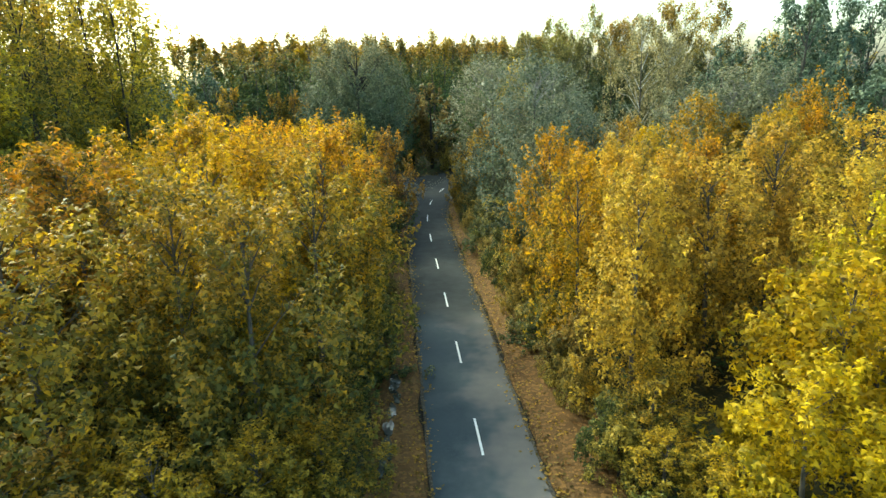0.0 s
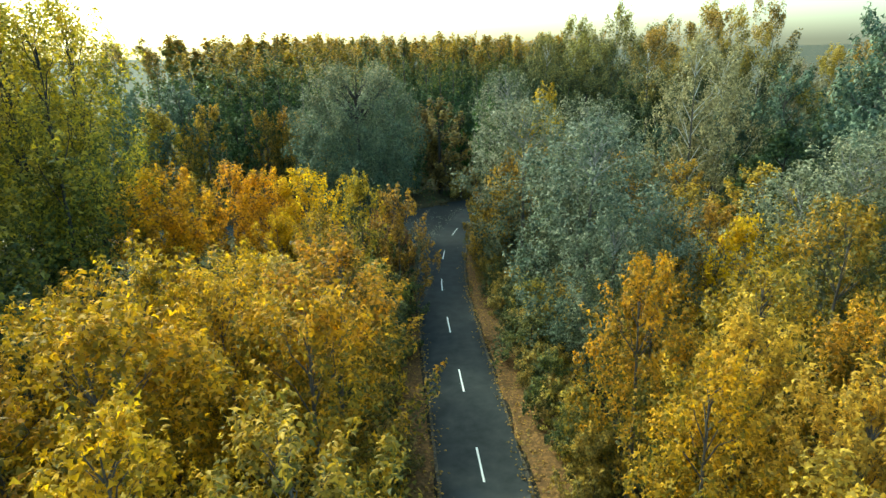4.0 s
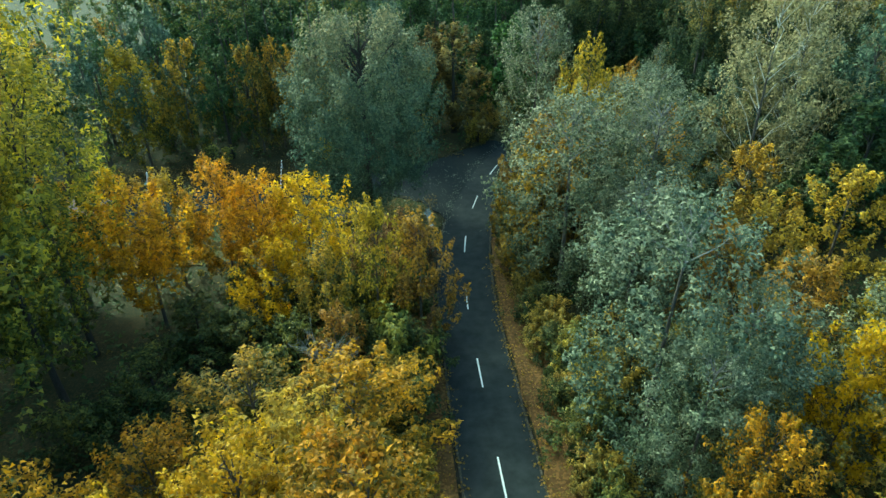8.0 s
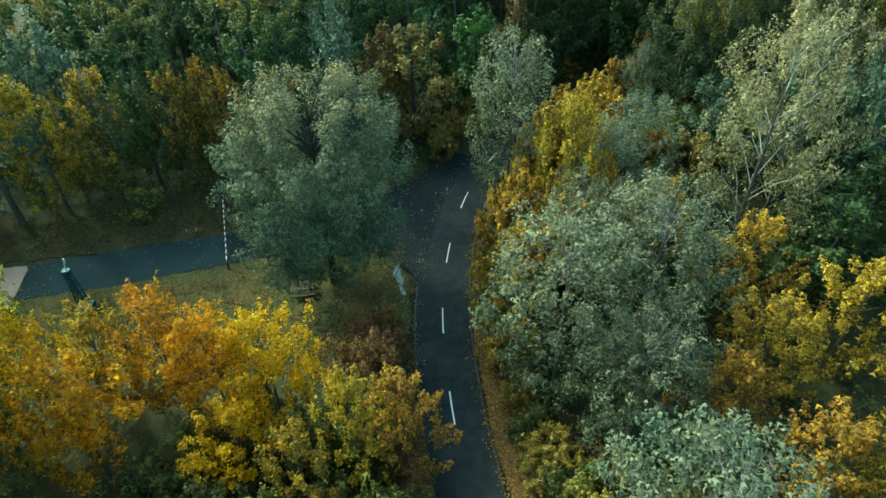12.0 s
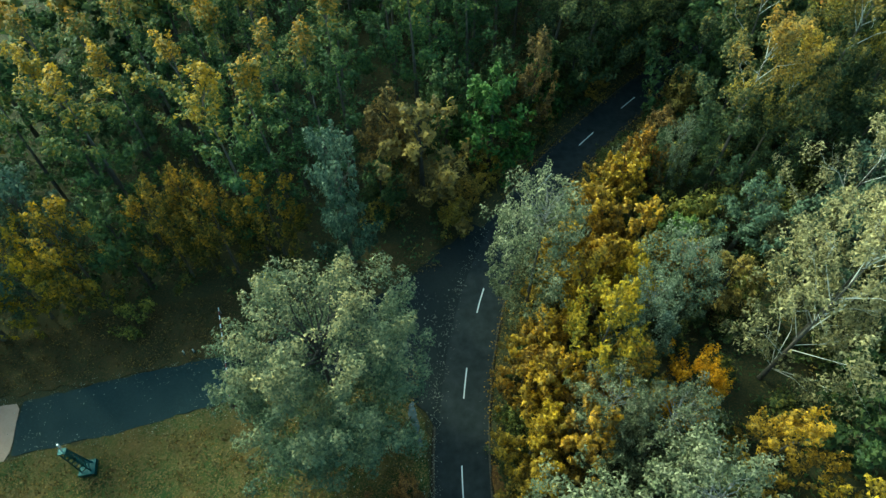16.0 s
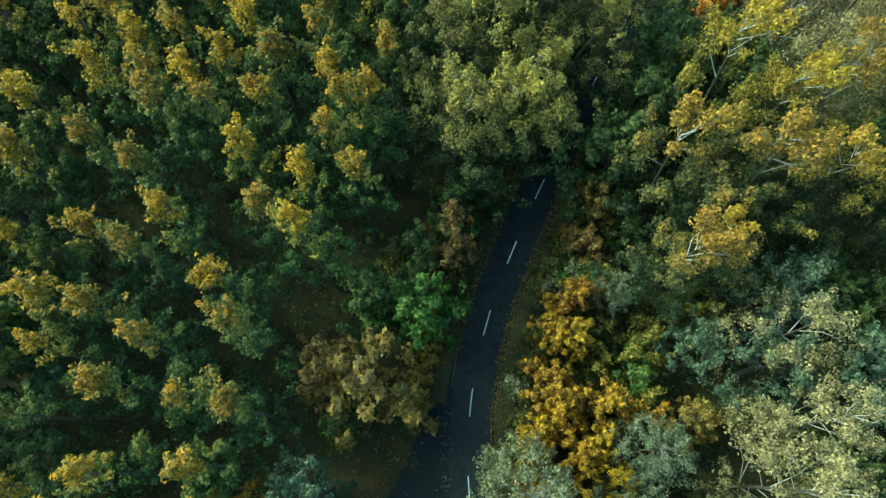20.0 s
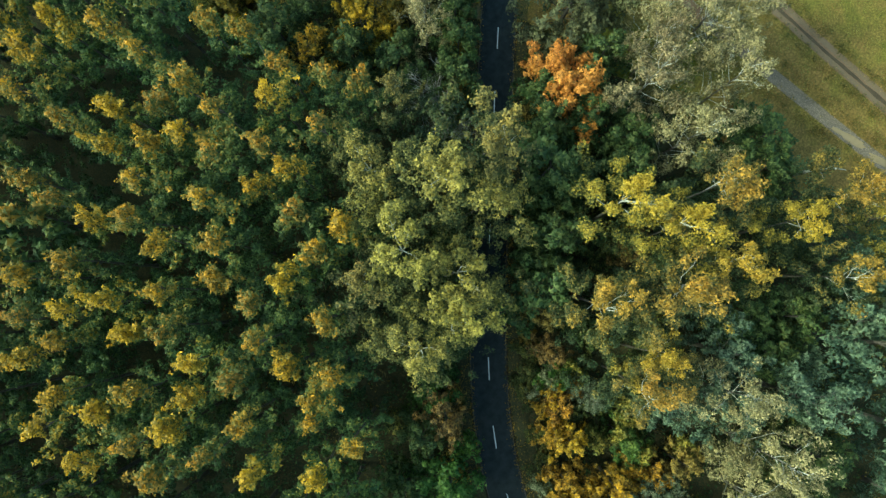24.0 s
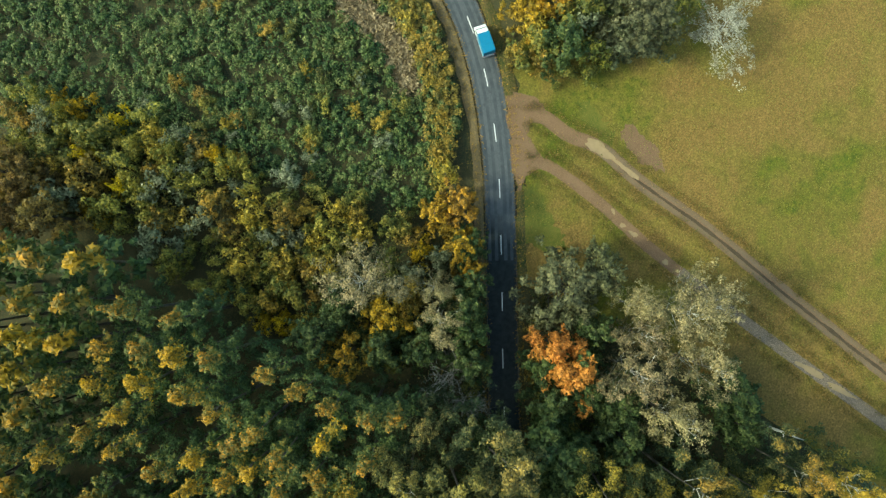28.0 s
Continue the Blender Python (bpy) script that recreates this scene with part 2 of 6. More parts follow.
M_POND = plain_mat("dark_water", (0.040, 0.048, 0.044), 0.05, vary=0.35, scale=3)
M_PALEWATER = plain_mat("pale_puddle", (0.075, 0.095, 0.10), 0.10, vary=0.25, scale=2)
M_BAND = ground_mat("worn_asphalt", [(0.3, (0.030, 0.037, 0.041)), (0.5, (0.046, 0.053, 0.058)), (0.7, (0.074, 0.077, 0.079))], 0.5, 1.4, rough=0.75, bump=0.2)
M_WHITE = plain_mat("road_paint", (0.72, 0.73, 0.70), 0.7, vary=0.15, scale=9)
M_CONCRETE = ground_mat("pale_concrete", [(0.3, (0.30, 0.205, 0.155)), (0.7, (0.42, 0.30, 0.235))], 0.5, 4, bump=0.2)

BARK_GREY = bark_mat("grey_bark", (0.045, 0.038, 0.030), (0.14, 0.12, 0.095))
BARK_PALE = bark_mat("pale_bark", (0.30, 0.28, 0.23), (0.62, 0.60, 0.52))
BARK_DARK = bark_mat("dark_bark", (0.018, 0.015, 0.012), (0.06, 0.05, 0.04))
BARK_BONE = bark_mat("bone_white_bark", (0.20, 0.19, 0.165), (0.40, 0.385, 0.34))
BARK_ASH = bark_mat("ashen_twigs", (0.15, 0.14, 0.12), (0.30, 0.28, 0.25))

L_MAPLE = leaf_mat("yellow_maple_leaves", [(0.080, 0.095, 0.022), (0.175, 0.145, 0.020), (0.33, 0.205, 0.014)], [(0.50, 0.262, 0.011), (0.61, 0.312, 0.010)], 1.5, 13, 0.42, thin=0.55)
# Turning leaves; the dark low greens also paint in the thicket's shade.
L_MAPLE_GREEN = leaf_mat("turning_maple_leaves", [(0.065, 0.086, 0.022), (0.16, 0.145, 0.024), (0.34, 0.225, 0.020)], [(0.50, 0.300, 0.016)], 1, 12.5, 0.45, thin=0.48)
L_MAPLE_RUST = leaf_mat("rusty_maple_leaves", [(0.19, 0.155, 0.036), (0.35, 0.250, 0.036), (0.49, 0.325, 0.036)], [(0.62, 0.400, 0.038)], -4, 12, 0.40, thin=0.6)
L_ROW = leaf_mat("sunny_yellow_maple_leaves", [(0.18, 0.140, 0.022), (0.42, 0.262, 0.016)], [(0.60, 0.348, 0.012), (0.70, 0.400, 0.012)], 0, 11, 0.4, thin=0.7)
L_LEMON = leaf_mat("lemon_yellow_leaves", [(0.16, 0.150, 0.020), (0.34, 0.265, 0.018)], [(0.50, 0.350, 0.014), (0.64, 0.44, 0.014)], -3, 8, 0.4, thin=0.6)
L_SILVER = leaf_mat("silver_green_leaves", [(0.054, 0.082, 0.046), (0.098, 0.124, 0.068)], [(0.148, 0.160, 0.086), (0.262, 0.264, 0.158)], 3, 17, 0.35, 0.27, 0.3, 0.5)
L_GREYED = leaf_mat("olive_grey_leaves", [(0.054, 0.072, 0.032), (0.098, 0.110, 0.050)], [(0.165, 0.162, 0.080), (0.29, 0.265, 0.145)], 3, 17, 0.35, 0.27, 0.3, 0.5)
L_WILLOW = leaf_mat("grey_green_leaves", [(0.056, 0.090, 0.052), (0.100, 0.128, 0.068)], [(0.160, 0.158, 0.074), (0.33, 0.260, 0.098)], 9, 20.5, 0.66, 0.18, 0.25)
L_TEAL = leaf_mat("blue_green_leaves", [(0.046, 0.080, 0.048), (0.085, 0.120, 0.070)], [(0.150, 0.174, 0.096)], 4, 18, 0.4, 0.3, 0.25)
# Yellowed tops are leaf colour; the dark lower greens also paint in crown shade.
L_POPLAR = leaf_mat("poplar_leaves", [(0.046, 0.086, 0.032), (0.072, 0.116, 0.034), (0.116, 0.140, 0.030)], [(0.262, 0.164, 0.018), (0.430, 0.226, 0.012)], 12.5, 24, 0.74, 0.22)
# Yellowing is real; the green low end also paints the shaded flanks.
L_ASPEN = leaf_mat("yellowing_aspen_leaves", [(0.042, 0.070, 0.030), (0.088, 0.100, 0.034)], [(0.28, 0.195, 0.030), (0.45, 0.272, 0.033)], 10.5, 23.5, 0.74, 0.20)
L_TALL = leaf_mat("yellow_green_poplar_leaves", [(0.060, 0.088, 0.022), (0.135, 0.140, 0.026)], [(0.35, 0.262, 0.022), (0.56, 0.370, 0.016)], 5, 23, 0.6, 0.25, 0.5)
# The reduced low end also paints the dark side of these old crowns.
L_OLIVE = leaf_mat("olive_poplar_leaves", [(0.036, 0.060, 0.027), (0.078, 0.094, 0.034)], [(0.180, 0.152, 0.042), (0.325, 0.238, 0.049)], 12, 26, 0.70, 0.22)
L_TAN = leaf_mat("faded_tan_leaves", [(0.088, 0.094, 0.044), (0.180, 0.155, 0.072)], [(0.275, 0.216, 0.100), (0.40, 0.306, 0.148)], 6, 21, 0.4, 0.3)
L_GREEN = leaf_mat("dark_green_leaves", [(0.034, 0.060, 0.020), (0.058, 0.090, 0.025)], [(0.108, 0.122, 0.032)], 2, 14, 0.4, 0.3)
L_BROWN = leaf_mat("brown_autumn_leaves", [(0.085, 0.072, 0.026), (0.175, 0.120, 0.034)], [(0.31, 0.195, 0.045)], 1.5, 11, 0.35, 0.3)
L_ORANGE = leaf_mat("orange_leaves", [(0.26, 0.125, 0.026), (0.46, 0.210, 0.034)], [(0.62, 0.275, 0.048)], 3, 12, 0.4, 0.25)
L_GOLD = leaf_mat("golden_orange_leaves", [(0.115, 0.088, 0.022), (0.29, 0.175, 0.020)], [(0.50, 0.285, 0.018)], 2, 11, 0.4, 0.3)
L_GREYGREEN = leaf_mat("dull_grey_green_leaves", [(0.056, 0.064, 0.030), (0.100, 0.102, 0.046)], [(0.165, 0.150, 0.066)], 3, 13, 0.4, 0.3)
# Paler colours higher up also paint the lit tops of the mounds.
L_WEED = leaf_mat("weed_leaves", [(0.022, 0.052, 0.017), (0.050, 0.096, 0.026), (0.095, 0.140, 0.036)], [(0.165, 0.190, 0.060), (0.25, 0.235, 0.070)], 0.2, 2.2, 0.3, 0.28)
L_SCRUB = leaf_mat("olive_scrub_leaves", [(0.075, 0.104, 0.026), (0.150, 0.155, 0.032)], [(0.30, 0.240, 0.040)], 0.5, 4.5, 0.4, 0.3)
L_STRAW = leaf_mat("dry_straw_blades", [(0.20, 0.155, 0.075), (0.30, 0.235, 0.125)], [(0.40, 0.32, 0.18)], 0.0, 0.9, 0.3, 0.3)
L_PALE = leaf_mat("pale_fallen_leaves", [(0.16, 0.16, 0.12), (0.26, 0.26, 0.20)], [(0.40, 0.40, 0.33)], 0.0, 0.3, 0.3, 0.3)
L_UNDER = leaf_mat("green_thicket_leaves", [(0.040, 0.060, 0.019), (0.076, 0.092, 0.022)], [(0.20, 0.165, 0.028)], 0.5, 6.0, 0.5, 0.3)
L_TRACKSIDE = leaf_mat("trackside_grass_blades", [(0.080, 0.090, 0.016), (0.15, 0.115, 0.026)], [(0.25, 0.165, 0.055)], 0.0, 0.5, 0.2, 0.4)
L_RUSSET = leaf_mat("russet_bush_leaves", [(0.100, 0.068, 0.028), (0.20, 0.110, 0.040)], [(0.34, 0.180, 0.055)], 0.0, 5.0, 0.4, 0.3)
L_CREAM = leaf_mat("cream_leaves", [(0.20, 0.185, 0.13), (0.31, 0.285, 0.205)], [(0.44, 0.41, 0.31)], 2.0, 18.0, 0.4, 0.3)
L_FRESH = leaf_mat("fresh_green_leaves", [(0.036, 0.078, 0.014), (0.066, 0.120, 0.020)], [(0.120, 0.165, 0.030)], 2, 14, 0.4, 0.3)
L_OCHRE = leaf_mat("ochre_bush_leaves", [(0.115, 0.110, 0.030), (0.24, 0.185, 0.034)], [(0.42, 0.275, 0.036)], 0.0, 4.0, 0.4, 0.3)
L_SAGE = leaf_mat("sage_bush_leaves", [(0.085, 0.110, 0.052), (0.150, 0.165, 0.085)], [(0.235, 0.235, 0.135)], 0.0, 4.0, 0.4, 0.3)
L_TUFT = leaf_mat("meadow_grass_blades", [(0.12, 0.125, 0.020), (0.16, 0.145, 0.028)], [(0.21, 0.165, 0.042)], 0.0, 0.4, 0.3, 0.3)

# ---------------------------------------------------------------- mesh helpers


def mesh_from(name, verts, faces, mat, smooth=False):
    me = bpy.data.meshes.new(name)
    me.from_pydata([tuple(v) for v in verts], [], faces)
    me.materials.append(mat)
    if smooth:
        me.polygons.foreach_set("use_smooth", [True] * len(me.polygons))
    me.update()
    return me


def leaves_mesh(name, corners, mat):
    """corners: n x k x 3 array, one loose leaf of k corners each."""
    n, k = corners.shape[:2]
    me = bpy.data.meshes.new(name)
    me.vertices.add(k * n)
    me.vertices.foreach_set("co", np.ascontiguousarray(corners, dtype=np.float32).ravel())
    me.loops.add(k * n)
    me.loops.foreach_set("vertex_index", np.arange(k * n, dtype=np.int32))
    me.polygons.add(n)
    me.polygons.foreach_set("loop_start", np.arange(0, k * n, k, dtype=np.int32))
    me.materials.append(mat)
    me.update(calc_edges=True)
    return me


def rosettes_mesh(name, at, up, size, mat, rng, points=3):
    """Sprigs: each a ragged star of pointed leaflets round its shoot, drooping at the tips."""
    n = len(at)
    t = np.cross(up, rng.normal(0, 1, (n, 3)))
    t /= np.linalg.norm(t, axis=1)[:, None] + 1e-6
    b = np.cross(up, t)
    ring = []
    for k in range(points):
        for tip in (0, 1):
            a = 2 * np.pi * (k + 0.5 * tip) / points + rng.normal(0, 0.13, n)
            far = size * (rng.uniform(0.55, 1.35, n) if tip else rng.uniform(0.30, 0.50, n))
            drop = far * (rng.uniform(-0.1, 0.75, n) if tip else 0.0)
            ring.append(at + (t * np.cos(a)[:, None] + b * np.sin(a)[:, None]) * far[:, None] - up * drop[:, None])
    co = np.stack(ring, 1)
    k = 2 * points
    base = (np.arange(n) * k)[:, None]
    heart = np.arange(0, k, 2)[None] + base
    leaf = np.concatenate([np.array([[2 * i, 2 * i + 1, (2 * i + 2) % k]]) + base for i in range(points)], 1)
    loops = np.concatenate([heart, leaf], 1).ravel()
    start = ((np.arange(n) * 4 * points)[:, None] + np.array([0, *(points + 3 * i for i in range(points))])[None]).ravel()
    me = bpy.data.meshes.new(name)
    me.vertices.add(k * n)
    me.vertices.foreach_set("co", np.ascontiguousarray(co, dtype=np.float32).ravel())
    me.loops.add(len(loops))
    me.loops.foreach_set("vertex_index", loops.astype(np.int32))
    me.polygons.add(len(start))
    me.polygons.foreach_set("loop_start", start.astype(np.int32))
    me.materials.append(mat)
    me.update(calc_edges=True)
    return me


def part(name, data, mat=None, parent=None, label="", m=None):
    """Links a mesh or bmesh as one object under a thing or a part."""
    if isinstance(data, bmesh.types.BMesh):
        me = bpy.data.meshes.new(name)
        data.to_mesh(me)
        data.free()
        if mat:
            me.materials.append(mat)
        data = me
    ob = new(name, data)
    if parent:
        ob.parent = parent
    if m is not None:
        ob.matrix_basis = m
    if label:
        tagged(ob, label)
    return ob


def box(size, at=(0, 0, 0), bevel=0.0, taper=None):
    bm = bmesh.new()
    bmesh.ops.create_cube(bm, size=1)
    for v in bm.verts:
        v.co = Vector((v.co.x * size[0], v.co.y * size[1], v.co.z * size[2]))
        if taper and v.co.z > 0:
            v.co.x, v.co.y = v.co.x * taper[0], v.co.y * taper[1]
        v.co += Vector(at)
    if bevel:
        bmesh.ops.bevel(bm, geom=bm.edges[:], offset=bevel, segments=2, affect='EDGES', profile=0.6)
    return bm


def rod(a, b, r0, r1=None, sides=10):
    bm = bmesh.new()
    a, b = Vector(a), Vector(b)
    bmesh.ops.create_cone(bm, cap_ends=True, segments=sides, radius1=r0, radius2=r0 if r1 is None else r1, depth=(b - a).length)
    bm.transform(Matrix.Translation((a + b) / 2) @ (b - a).to_track_quat('Z', 'Y').to_matrix().to_4x4())
    return bm


def merged(*bms):
    out = bmesh.new()
    for b in bms:
        me = bpy.data.meshes.new("t")
        b.to_mesh(me)
        b.free()
        out.from_mesh(me)
        bpy.data.meshes.remove(me)
    return out


def spline(pts, step=1.0):
    """A Catmull-Rom curve through plan points, as an n x 2 array at even steps."""
    p = np.array(pts, float)
    p = np.vstack([2 * p[0] - p[1], p, 2 * p[-1] - p[-2]])
    out = []
    for i in range(1, len(p) - 2):
        for u in np.linspace(0, 1, 24, endpoint=False):
            a, b, c, d = p[i - 1:i + 3]
            out.append(0.5 * (2 * b + (c - a) * u + (2 * a - 5 * b + 4 * c - d) * u * u + (3 * b - a - 3 * c + d) * u ** 3))
    out = np.array(out + [p[-2]])
    s = np.r_[0, np.cumsum(np.hypot(*np.diff(out, axis=0).T))]
    at = np.arange(0, s[-1], step)
    return np.stack([np.interp(at, s, out[:, 0]), np.interp(at, s, out[:, 1])], 1)


def normals(line):
    d = np.gradient(line, axis=0)
    d /= np.hypot(*d.T)[:, None]
    return np.stack([d[:, 1], -d[:, 0]], 1)      # to the right of travel


def strip(name, line, profile, mat, wob=0.0, seed=0):
    """A ribbon along a plan line. profile: (offset to the right, height) across it; wob roughens its two borders."""
    rng = np.random.default_rng(seed)
    nr = normals(line)
    verts, k = [], len(profile)
    w0 = np.convolve(rng.normal(0, 1, len(line) + 4), np.ones(3) / 3, 'same')[2:-2] * wob
    w1 = np.convolve(rng.normal(0, 1, len(line) + 4), np.ones(3) / 3, 'same')[2:-2] * wob
    for i, (p, q) in enumerate(zip(line, nr)):
        for j, (o, z) in enumerate(profile):
            o2 = o + (w0[i] if j == 0 else w1[i] if j == k - 1 else 0)
            verts.append((p[0] + q[0] * o2, p[1] + q[1] * o2, z))
    faces = [(i * k + j, i * k + j + 1, (i + 1) * k + j + 1, (i + 1) * k + j) for i in range(len(line) - 1) for j in range(k - 1)]
    me = mesh_from(name, verts, faces, mat)
    me.flip_normals()
    return me


def sheet(name, outline, z, mat, wob=0.0, seed=0, step=1.0):
    """A flat patch with a ragged border and a thin edge."""
    rng = np.random.default_rng(seed)
    p = np.array([*outline, outline[0]], float)
    s = np.r_[0, np.cumsum(np.hypot(*np.diff(p, axis=0).T))]
    at = np.arange(0, s[-1], step)
    q = np.stack([np.interp(at, s, p[:, 0]), np.interp(at, s, p[:, 1])], 1) + rng.normal(0, wob, (len(at), 2)) if wob else np.array(outline, float)
    bm = bmesh.new()
    top = [bm.verts.new((*v, z)) for v in q]
    low = [bm.verts.new((*v, -0.05)) for v in q]
    bm.faces.new(top)
    for i in range(len(q)):
        bm.faces.new((top[i - 1], low[i - 1], low[i], top[i]))
    bmesh.ops.recalc_face_normals(bm, faces=bm.faces[:])
    bmesh.ops.triangulate(bm, faces=[f for f in bm.faces if len(f.verts) > 4])
    return part(name, bm, mat)


# ---------------------------------------------------------------- ground, roads, tracks
ROAD = spline([(0, -90), (0, -40), (0, 0), (0, 27.5), (0, 45.7), (-0.05, 63.6), (0.25, 72.5), (1.4, 81.4), (3.8, 90), (7.5, 98.3), (12.7, 105.7),
               (19.0, 112.0), (26.1, 117.5), (33.5, 122.6), (41.2, 127.4), (48.7, 132.1), (56.2, 136.8), (64, 141.5), (71.6, 146.2), (79.2, 151.0),
               (86.5, 156.3), (93.3, 162.2), (99.2, 168.9), (104, 176.5), (108, 187), (111, 200), (114, 230), (116, 280)], 1.0)
ROAD_N = normals(ROAD)


def road_gap(x, y):
    return float(np.min(np.hypot(ROAD[:, 0] - x, ROAD[:, 1] - y)))


bm = bmesh.new()
bmesh.ops.create_grid(bm, x_segments=120, y_segments=120, size=1)
for v in bm.verts:
    x, y = v.co.x, v.co.y
    v.co = Vector((20 + 240 * x + 2200 * x ** 7, 90 + 260 * y + 2200 * y ** 7, 0))
    d = road_gap(v.co.x, v.co.y)
    v.co.z = -0.08 + (0.10 * noise.noise(v.co * 0.25) if d > 8 else 0) - (0.15 if d < 7 else 0)
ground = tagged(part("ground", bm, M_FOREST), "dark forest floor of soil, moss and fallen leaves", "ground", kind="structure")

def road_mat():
    """Grey asphalt that turns, in ragged patches, dark along the tall wood, whose shade is painted in."""
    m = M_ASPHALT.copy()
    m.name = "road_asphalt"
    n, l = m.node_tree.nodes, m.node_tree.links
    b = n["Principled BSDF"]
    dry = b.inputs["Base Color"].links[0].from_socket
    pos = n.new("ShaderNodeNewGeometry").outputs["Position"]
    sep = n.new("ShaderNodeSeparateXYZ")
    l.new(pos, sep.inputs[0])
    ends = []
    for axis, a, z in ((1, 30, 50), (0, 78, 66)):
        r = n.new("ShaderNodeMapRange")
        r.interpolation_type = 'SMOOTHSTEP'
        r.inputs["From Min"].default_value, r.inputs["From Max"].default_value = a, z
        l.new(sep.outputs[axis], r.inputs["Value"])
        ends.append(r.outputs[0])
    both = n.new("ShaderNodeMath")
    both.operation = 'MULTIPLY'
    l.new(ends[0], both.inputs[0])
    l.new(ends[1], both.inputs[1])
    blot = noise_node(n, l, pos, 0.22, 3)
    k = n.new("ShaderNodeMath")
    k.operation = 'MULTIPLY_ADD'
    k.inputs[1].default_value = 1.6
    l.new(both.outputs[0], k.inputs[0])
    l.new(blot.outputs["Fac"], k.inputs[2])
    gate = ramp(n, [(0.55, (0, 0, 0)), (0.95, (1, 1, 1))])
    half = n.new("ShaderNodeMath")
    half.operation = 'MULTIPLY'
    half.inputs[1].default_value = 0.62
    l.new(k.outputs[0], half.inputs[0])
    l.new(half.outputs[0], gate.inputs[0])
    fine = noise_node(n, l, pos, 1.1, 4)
    # Near-black tone that paints the wood's shade onto the asphalt.
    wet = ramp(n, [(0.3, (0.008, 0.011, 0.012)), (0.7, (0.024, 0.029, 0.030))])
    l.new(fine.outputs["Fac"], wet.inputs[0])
    # west of the centre line tree shade is painted dark and bluish, east of it the asphalt is light and warm, with
    # ragged drifts between
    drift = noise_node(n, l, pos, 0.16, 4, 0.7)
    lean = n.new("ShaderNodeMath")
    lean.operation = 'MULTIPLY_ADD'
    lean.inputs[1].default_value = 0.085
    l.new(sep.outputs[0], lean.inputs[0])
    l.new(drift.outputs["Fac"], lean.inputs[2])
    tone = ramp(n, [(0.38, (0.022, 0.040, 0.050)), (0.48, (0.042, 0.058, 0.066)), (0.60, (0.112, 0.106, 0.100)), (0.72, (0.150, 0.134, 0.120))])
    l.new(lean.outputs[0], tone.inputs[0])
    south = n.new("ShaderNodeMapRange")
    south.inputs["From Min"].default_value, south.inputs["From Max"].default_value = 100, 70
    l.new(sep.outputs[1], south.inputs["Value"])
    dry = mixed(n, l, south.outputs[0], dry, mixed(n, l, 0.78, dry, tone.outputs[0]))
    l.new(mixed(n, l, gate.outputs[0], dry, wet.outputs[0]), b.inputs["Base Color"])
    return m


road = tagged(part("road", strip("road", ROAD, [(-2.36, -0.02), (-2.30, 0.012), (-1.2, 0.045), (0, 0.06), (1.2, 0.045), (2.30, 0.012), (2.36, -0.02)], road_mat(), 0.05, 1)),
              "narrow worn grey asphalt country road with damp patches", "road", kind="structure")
M0, M1 = (int(np.argmin(np.hypot(*(ROAD - q).T))) for q in ((78.0, 150.2), (89.6, 158.8)))
for side, nm in ((-1, "left"), (1, "right")):
    a = side * 2.26
    prof = [(a, 0.006), (side * 2.36, 0.004), (side * 2.46, -0.02)]
    sh = strip("shoulder", ROAD, prof if side > 0 else prof[::-1], M_SHOULDER, 0.06, 2 + side)
    tagged(part("shoulder", sh), "crumbly grey gravel shoulder along the asphalt edge", "shoulder", kind="structure")
    prof = [(side * 2.45, -0.018), (side * 2.53, -0.12), (side * 2.64, -0.10)]
    tagged(part("ditch_line", strip("ditch_line", ROAD, prof if side > 0 else prof[::-1], M_DITCH, 0.04, 5 + side)),
           "narrow dark wet groove beside the road", "ditch", kind="structure")
    if side > 0:
        runs = ((0, 172, 5.2, M_LITTER, "verge covered with orange-brown fallen leaves"), (172, 262, 4.4, M_FOREST, "dark verge of soil and leaves"), (262, M0, 3.9, M_GRASS, "grassy verge with dry stems"), (M1, len(ROAD), 3.9, M_GRASS, "grassy verge with dry stems"))
    else:
        runs = ((0, 165, 4.3, M_LITTER, "verge covered with brown fallen leaves"), (196, 262, 4.2, M_FOREST, "dark verge of soil and leaves"), (262, len(ROAD), 3.5, M_DRYVERGE, "verge of dry tan grass and leaves"))
    for i0, i1, wide, mat, lab in runs:
        prof = [(side * 2.62, -0.10), (side * 2.68, 0.06), (side * (wide - 0.4), 0.09), (side * wide, 0.02), (side * (wide + 0.7), -0.12)]
        tagged(part("verge", strip("verge", ROAD[i0:i1], prof if side > 0 else prof[::-1], mat, 0.3, 8 + side + i0)), lab, "verge", kind="structure")

# broken white centre line, one painted dash every nine metres
seg = np.r_[0, np.cumsum(np.hypot(*np.diff(ROAD, axis=0).T))]


def along(s):
    return np.array([np.interp(s, seg, ROAD[:, 0]), np.interp(s, seg, ROAD[:, 1])])


S0 = float(seg[np.argmin(np.abs(ROAD[:, 1] - 27.5) + np.abs(ROAD[:, 0]))])
for k in range(-8, 24):
    end = S0 + 9.0 * k
    pts = np.array([along(end - 3.0 + 0.5 * i) for i in range(7)])
    if end - 3 < 1 or end > seg[-1] - 2:
        continue
    dash = part("dash", strip("dash", pts, [(-0.058, 0.058), (-0.054, 0.066), (0.054, 0.066), (0.058, 0.058)], M_WHITE, 0.004, k + 50), None, road)

